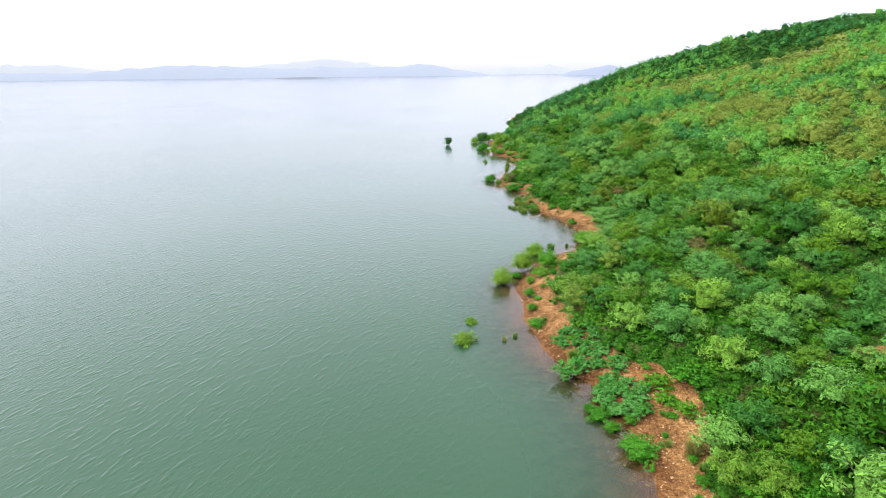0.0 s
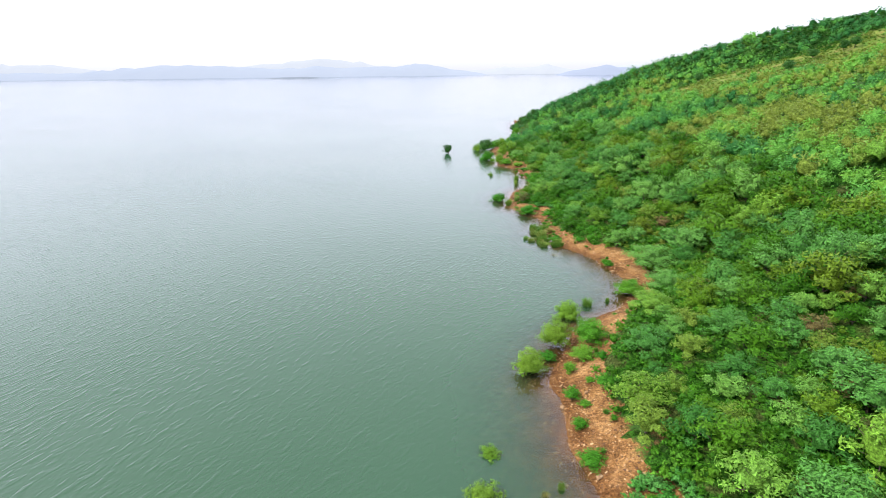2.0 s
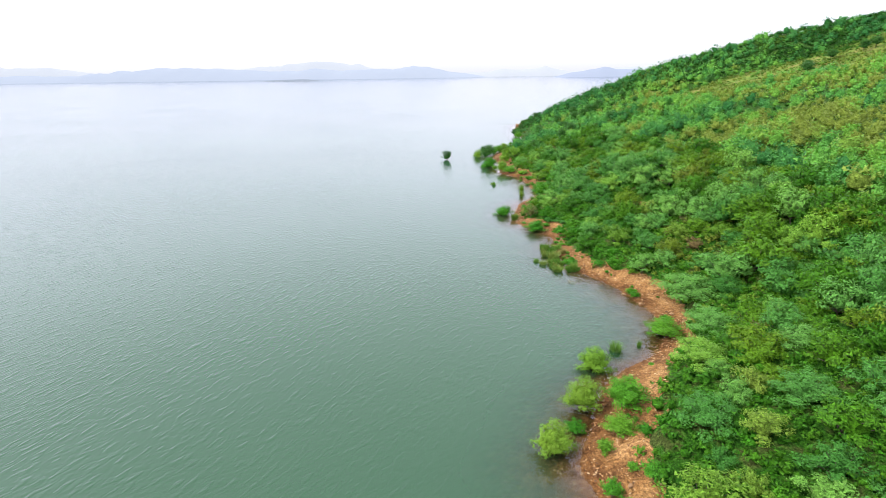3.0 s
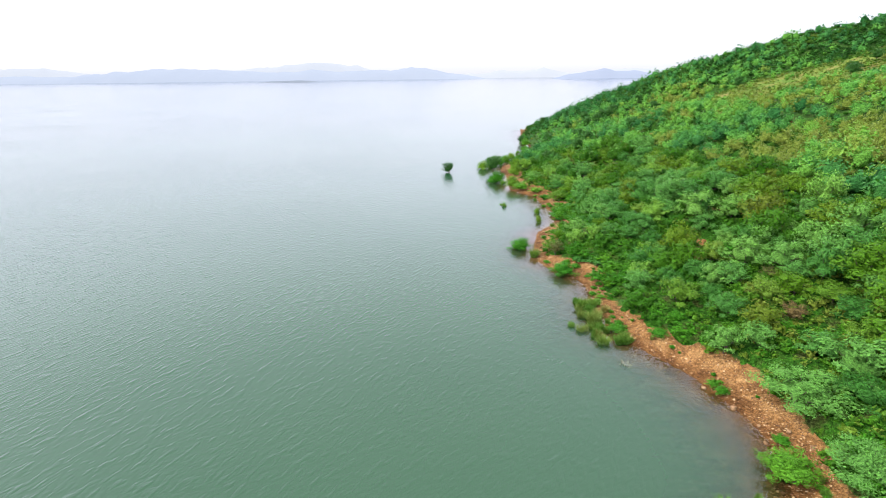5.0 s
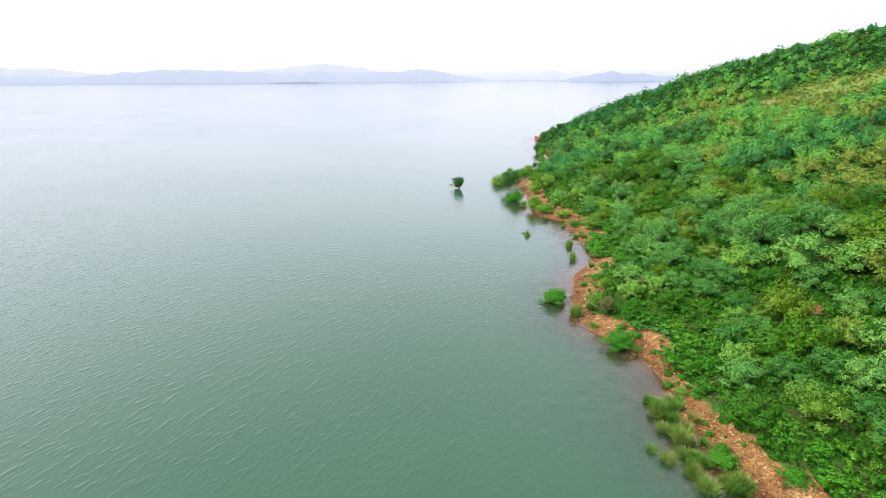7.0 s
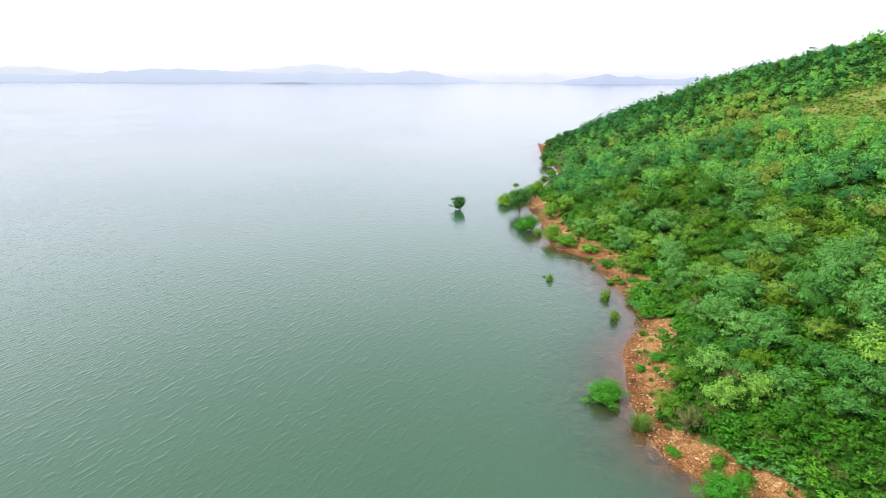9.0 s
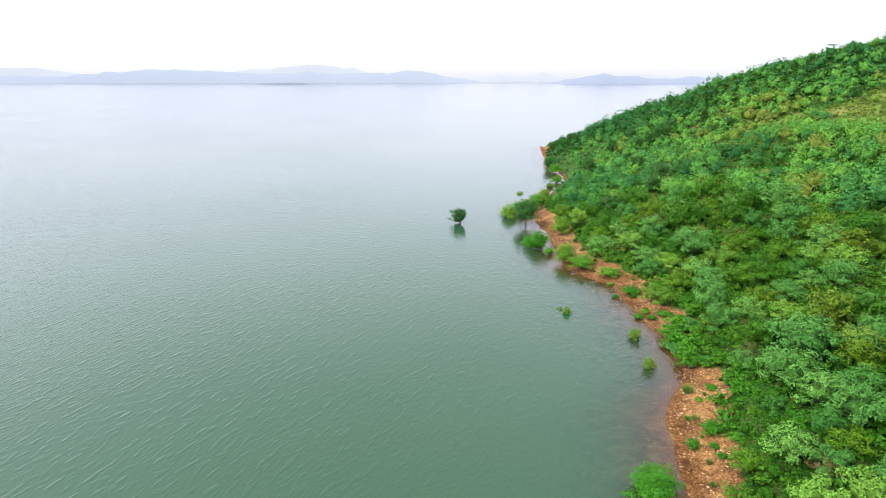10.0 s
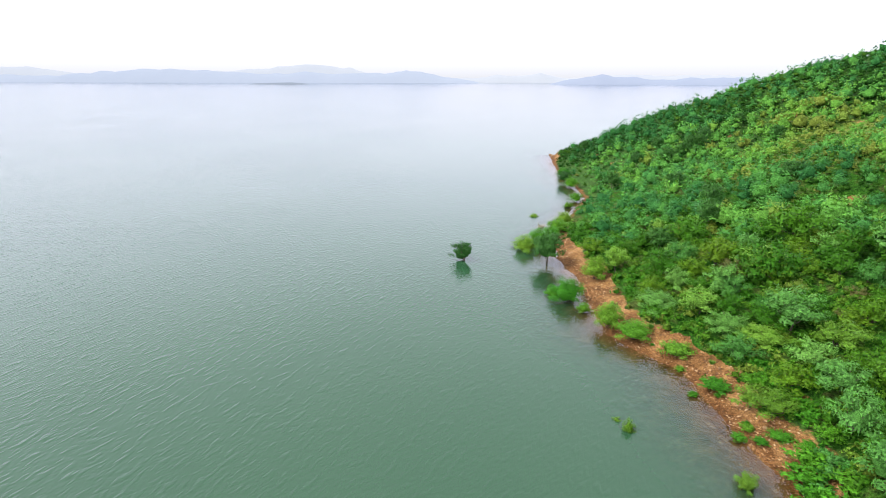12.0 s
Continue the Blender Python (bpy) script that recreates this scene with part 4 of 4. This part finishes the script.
def woodland(name, label, x, y, size, sprays_each, spray, outer, inner, seed, lobes=9, wide=1.15, low=0.3, hull_ball=MEDIUM, lift=None):
    """Many plants of one wood, joined: outer leaf sprays round a leafy core."""
    g = np.random.default_rng(seed)
    z = ground_z(x, y) + (0 if lift is None else lift(x, y))
    shapes = [dome(g, lobes, low, 0.84) for _ in range(12)]
    ball_co, ball_faces = hull_ball
    cores = [core_shape(0.6, ball_co, *sh) for sh in shapes]
    broad = smooth(0.15, 0.85, 0.6 * value_noise(x / 21, y / 21, seed) + 0.4 * value_noise(x / 6, y / 6, seed + 1))
    broad = np.maximum(broad, meadow_mask(x, y))
    dry, crest = dry_mask(x, y), crest_mask(x, y)
    # tint runs darker low, paler high: haze on the upper slope put into colour
    haze_shift = np.interp(x - bank(y), (10, 25, 50, 90), (-0.12, -0.04, 0.06, 0.12))
    co, faces, tint, slot, normals, start = [], [], [], [], [], 0
    round_out = unit(ball_co + (0, 0, 0.3))
    for i in range(len(x)):
        at, grow, nrm = crown_points(g, *shapes[i % 12], sprays_each)
        a = g.uniform(0, 2 * np.pi)
        turn = np.array(((math.cos(a), math.sin(a), 0), (-math.sin(a), math.cos(a), 0), (0, 0, 1)))
        w = size[i] * wide * g.uniform(0.85, 1.15)
        scale, base = np.array((w, w * g.uniform(0.85, 1.15), size[i])), np.array((x[i], y[i], z[i] - 0.05 * size[i]))
        c, f, soft = sprays(g, (at * scale) @ turn + base, grow @ turn, nrm @ turn, np.full(sprays_each, spray * size[i]), 0.55, 0.3)
        hull = (cores[i % 12] * (1 + 0.12 * g.normal(size=(len(ball_co), 1))) * scale) @ turn + base
        co += [c, hull]
        normals += [soft, round_out @ turn]
        faces += [f + start, ball_faces + start + len(c)]
        start += len(c) + len(hull)
        t = min(1.0, max(0.0, 0.5 + 0.75 * (broad[i] - 0.5) + 0.75 * (g.uniform(0, 1) - 0.5) + haze_shift[i] + 0.6 * dry[i] - 0.4 * crest[i]))
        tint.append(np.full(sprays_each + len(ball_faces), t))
        slot.append(np.repeat((0, 1), (sprays_each, len(ball_faces))))
    me = quads(name, np.concatenate(co), np.concatenate(faces), np.concatenate(tint), np.concatenate(normals))
    me.materials.append(outer)
    me.materials.append(inner)
    slot = np.concatenate(slot).astype(np.int32)
    me.polygons.foreach_set("material_index", slot)
    return tagged(new(name, me), label, "woodland", kind="stuff")


middle = (fx - bank(fy) < 75) & (fy < 235)
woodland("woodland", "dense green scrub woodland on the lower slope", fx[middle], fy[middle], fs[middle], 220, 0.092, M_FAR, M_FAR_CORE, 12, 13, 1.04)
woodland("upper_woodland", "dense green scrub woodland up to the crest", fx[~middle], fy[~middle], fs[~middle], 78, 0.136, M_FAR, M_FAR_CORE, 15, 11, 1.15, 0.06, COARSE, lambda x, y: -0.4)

# low scrub and weeds between the trees: a tangled mat with leaf sprays standing out of it
def mat_height(x, y):
    """How high the tangle stands over the soil; below it where the soil lies bare."""
    h = 0.1 + 1.6 * value_noise(x / 1.5, y / 1.5, 33) * value_noise(x / 3.7, y / 3.7, 34) + 0.35 * value_noise(x / 0.8, y / 0.8, 35)
    edge = 1 - smooth(-0.5, 2.2, x - bank(y) - beach_width(y) + 2.6 * (value_noise(x / 1.3, y / 1.3, 38) - 0.5))
    open_soil = np.maximum(bare_patch(x, y), edge)
    return h * (1 - open_soil) - 0.3 * open_soil - 1.6 * smooth(60, 64, x - bank(y))


def tangle_material():
    k = Nodes("tangled_weeds")
    patch = k.ramp(k.noise(0.45, 4, 0.6), [(0.38, (0.026, 0.10, 0.008)), (0.5, (0.038, 0.14, 0.011)), (0.62, (0.08, 0.11, 0.026))])
    fine = k.noise(4.0, 6, 0.8)
    speck = k.ramp(fine, [(0.36, (0.15, 0.15, 0.15)), (0.5, (0.75, 0.75, 0.75)), (0.64, (1.7, 1.7, 1.6))])
    bump = k.add("ShaderNodeBump", Strength=1.0, Distance=0.3, Height=fine)
    return k.end(k.add("ShaderNodeBsdfPrincipled", Base_Color=k.mix(1.0, patch, speck, "MULTIPLY"), Roughness=0.9, Specular_IOR_Level=0.08, Normal=bump.outputs[0]))


tangle = sheet("weed_mat", steps((10, 92, 0.66)), steps((18, 262, 0.7)), lambda x, y: ground_z(x, y) + mat_height(x, y), tangle_material())
tagged(tangle, "tangled mat of low green weeds covering the soil", "weeds", kind="stuff")
sx, sy, r = scatter(1.18, 17, 8, 90, 18, 240)
ok = on_slope(sx + 1.3, sy) & (sx - bank(sy) < 27) & (mat_height(sx, sy) > -0.2)
sx, sy = sx[ok], sy[ok]
woodland("undergrowth", "low green scrub and weeds between the trees", sx, sy, r.uniform(0.6, 1.5, sx.size), 42, 0.28, M_SCRUB, M_SCRUB_CORE, 13, 9, 1.5, 0.12, COARSE, lambda x, y: 0.7 * np.clip(mat_height(x, y), 0, 2))
sx, sy, r = scatter(1.9, 27, 8, 100, 18, 260)
ok = on_slope(sx, sy) & (sx - bank(sy) >= 27) & (sx - bank(sy) < 58) & (mat_height(sx, sy) > 0)
sx, sy = sx[ok], sy[ok]
woodland("hill_undergrowth", "low green scrub among the hillside trees", sx, sy, r.uniform(0.8, 1.8, sx.size), 40, 0.26, M_HILL_SCRUB, M_HILL_SCRUB_CORE, 16, 9, 1.4, 0.15, COARSE, lambda x, y: 0.7 * np.clip(mat_height(x, y), 0, 2))
sx, sy, r = scatter(2.7, 18, 8, 250, 18, 352)
ok = on_slope(sx, sy) & ((sx - bank(sy) >= 58) | (sy > 260))
mx, my, q = scatter(1.6, 28, 60, 215, 205, 300)
open_ground = on_slope(mx, my) & (meadow_mask(mx, my) > 0.3) & (value_noise(mx / 6, my / 6, 55) > 0.38)
cx, cy, q = scatter(2.0, 29, 40, 240, 250, 352)
crest_line = on_slope(cx, cy) & (crest_mask(cx, cy) > 0.75)
sx, sy = np.concatenate((sx[ok], mx[open_ground], cx[crest_line])), np.concatenate((sy[ok], my[open_ground], cy[crest_line]))
woodland("upper_scrub", "low scrub and coarse grass on the upper slope", sx, sy, r.uniform(0.7, 1.6, sx.size) * (1 - 0.2 * meadow_mask(sx, sy)) * (0.65 + 0.7 * value_noise(sx / 8, sy / 8, 56)) * (1 + 0.5 * crest_mask(sx, sy)), 18, 0.24, M_HILL_SCRUB, M_HILL_SCRUB_CORE, 14, 5, 1.8, 0.1, COARSE)

# ---------------------------------------------------------------- stones on the beach
def stones(name, label, n, small, large, seed):
    """Angular stones strewn over the gravel, joined."""
    g = np.random.default_rng(seed)
    sy = g.uniform(20, 240, n * 2)
    sx = bank(sy) + g.uniform(-0.5, 1.1, n * 2) * beach_width(sy)
    sx, sy = sx[:n], sy[:n]
    sz = ground_z(sx, sy)
    block = np.array([(-1, -1, -0.4), (1, -1, -0.4), (1, 1, -0.4), (-1, 1, -0.4), (-0.3, -0.2, 0.9), (0.4, 0.2, 0.8)], float)
    faces = np.array([(0, 1, 5), (0, 5, 4), (1, 2, 5), (2, 3, 4), (2, 4, 5), (3, 0, 4)])
    s = small + (large - small) * g.uniform(0, 1, n) ** 2
    v = block[None] * (1 + 0.6 * (g.uniform(size=(n, 6, 3)) - 0.5)) * np.stack((s, s * g.uniform(0.6, 1, n), s * g.uniform(0.4, 0.8, n)), -1)[:, None]
    a = g.uniform(0, 2 * np.pi, n)
    ca, sa = np.cos(a)[:, None], np.sin(a)[:, None]
    v = np.stack((v[..., 0] * ca - v[..., 1] * sa, v[..., 0] * sa + v[..., 1] * ca, v[..., 2]), -1)
    v += np.stack((sx, sy, sz + 0.1 * s), -1)[:, None]
    me = quads(name, v.reshape(-1, 3), (np.arange(n)[:, None, None] * 6 + faces).reshape(-1, 3))
    me.materials.append(M_STONE)
    return tagged(new(name, me), label, "stones", kind="stuff")


stones("beach_stones", "loose orange-brown stones strewn along the beach", 15000, 0.045, 0.13, 23)


def rock(size, seed):
    """One weathered stone block."""
    g = np.random.default_rng(seed)
    co, faces = ball(2)
    squash = np.array((1.0, g.uniform(0.6, 0.9), g.uniform(0.45, 0.7)))
    bumps = 1 + 0.22 * g.normal(size=(len(co), 1))
    co = np.clip(co * bumps, -0.82, 0.82) * squash * size
    me = quads("rock", co, faces)
    me.materials.append(M_ROCK)
    return tagged(new("rock", me), "weathered orange-brown rock lying on the gravel bank", "rock", "rocks on the bank")


ROCKS = [rock(1.0, 60 + i) for i in range(3)]
for i in range(45):
    y = float(rng.uniform(26, 238)) if i > 5 else float(rng.uniform(346, 352))
    x = float(bank(np.array(y)) + beach_width(np.array(y)) * rng.uniform(-0.15, 0.95))
    size = rng.uniform(0.16, 0.38) if i > 5 else rng.uniform(0.5, 1.1)
    base = ROCKS[i % 3]
    m = pose(x, y, max(float(ground_z(x, y)), -0.15) + 0.2 * size, 0, 0, rng.uniform(0, 360))
    if i < 3:
        base.matrix_basis = m
        base.scale = (size, size, size)
    else:
        own = base.scale.copy()
        base.scale = (size, size, size)
        copy_thing(base, m)
        base.scale = own
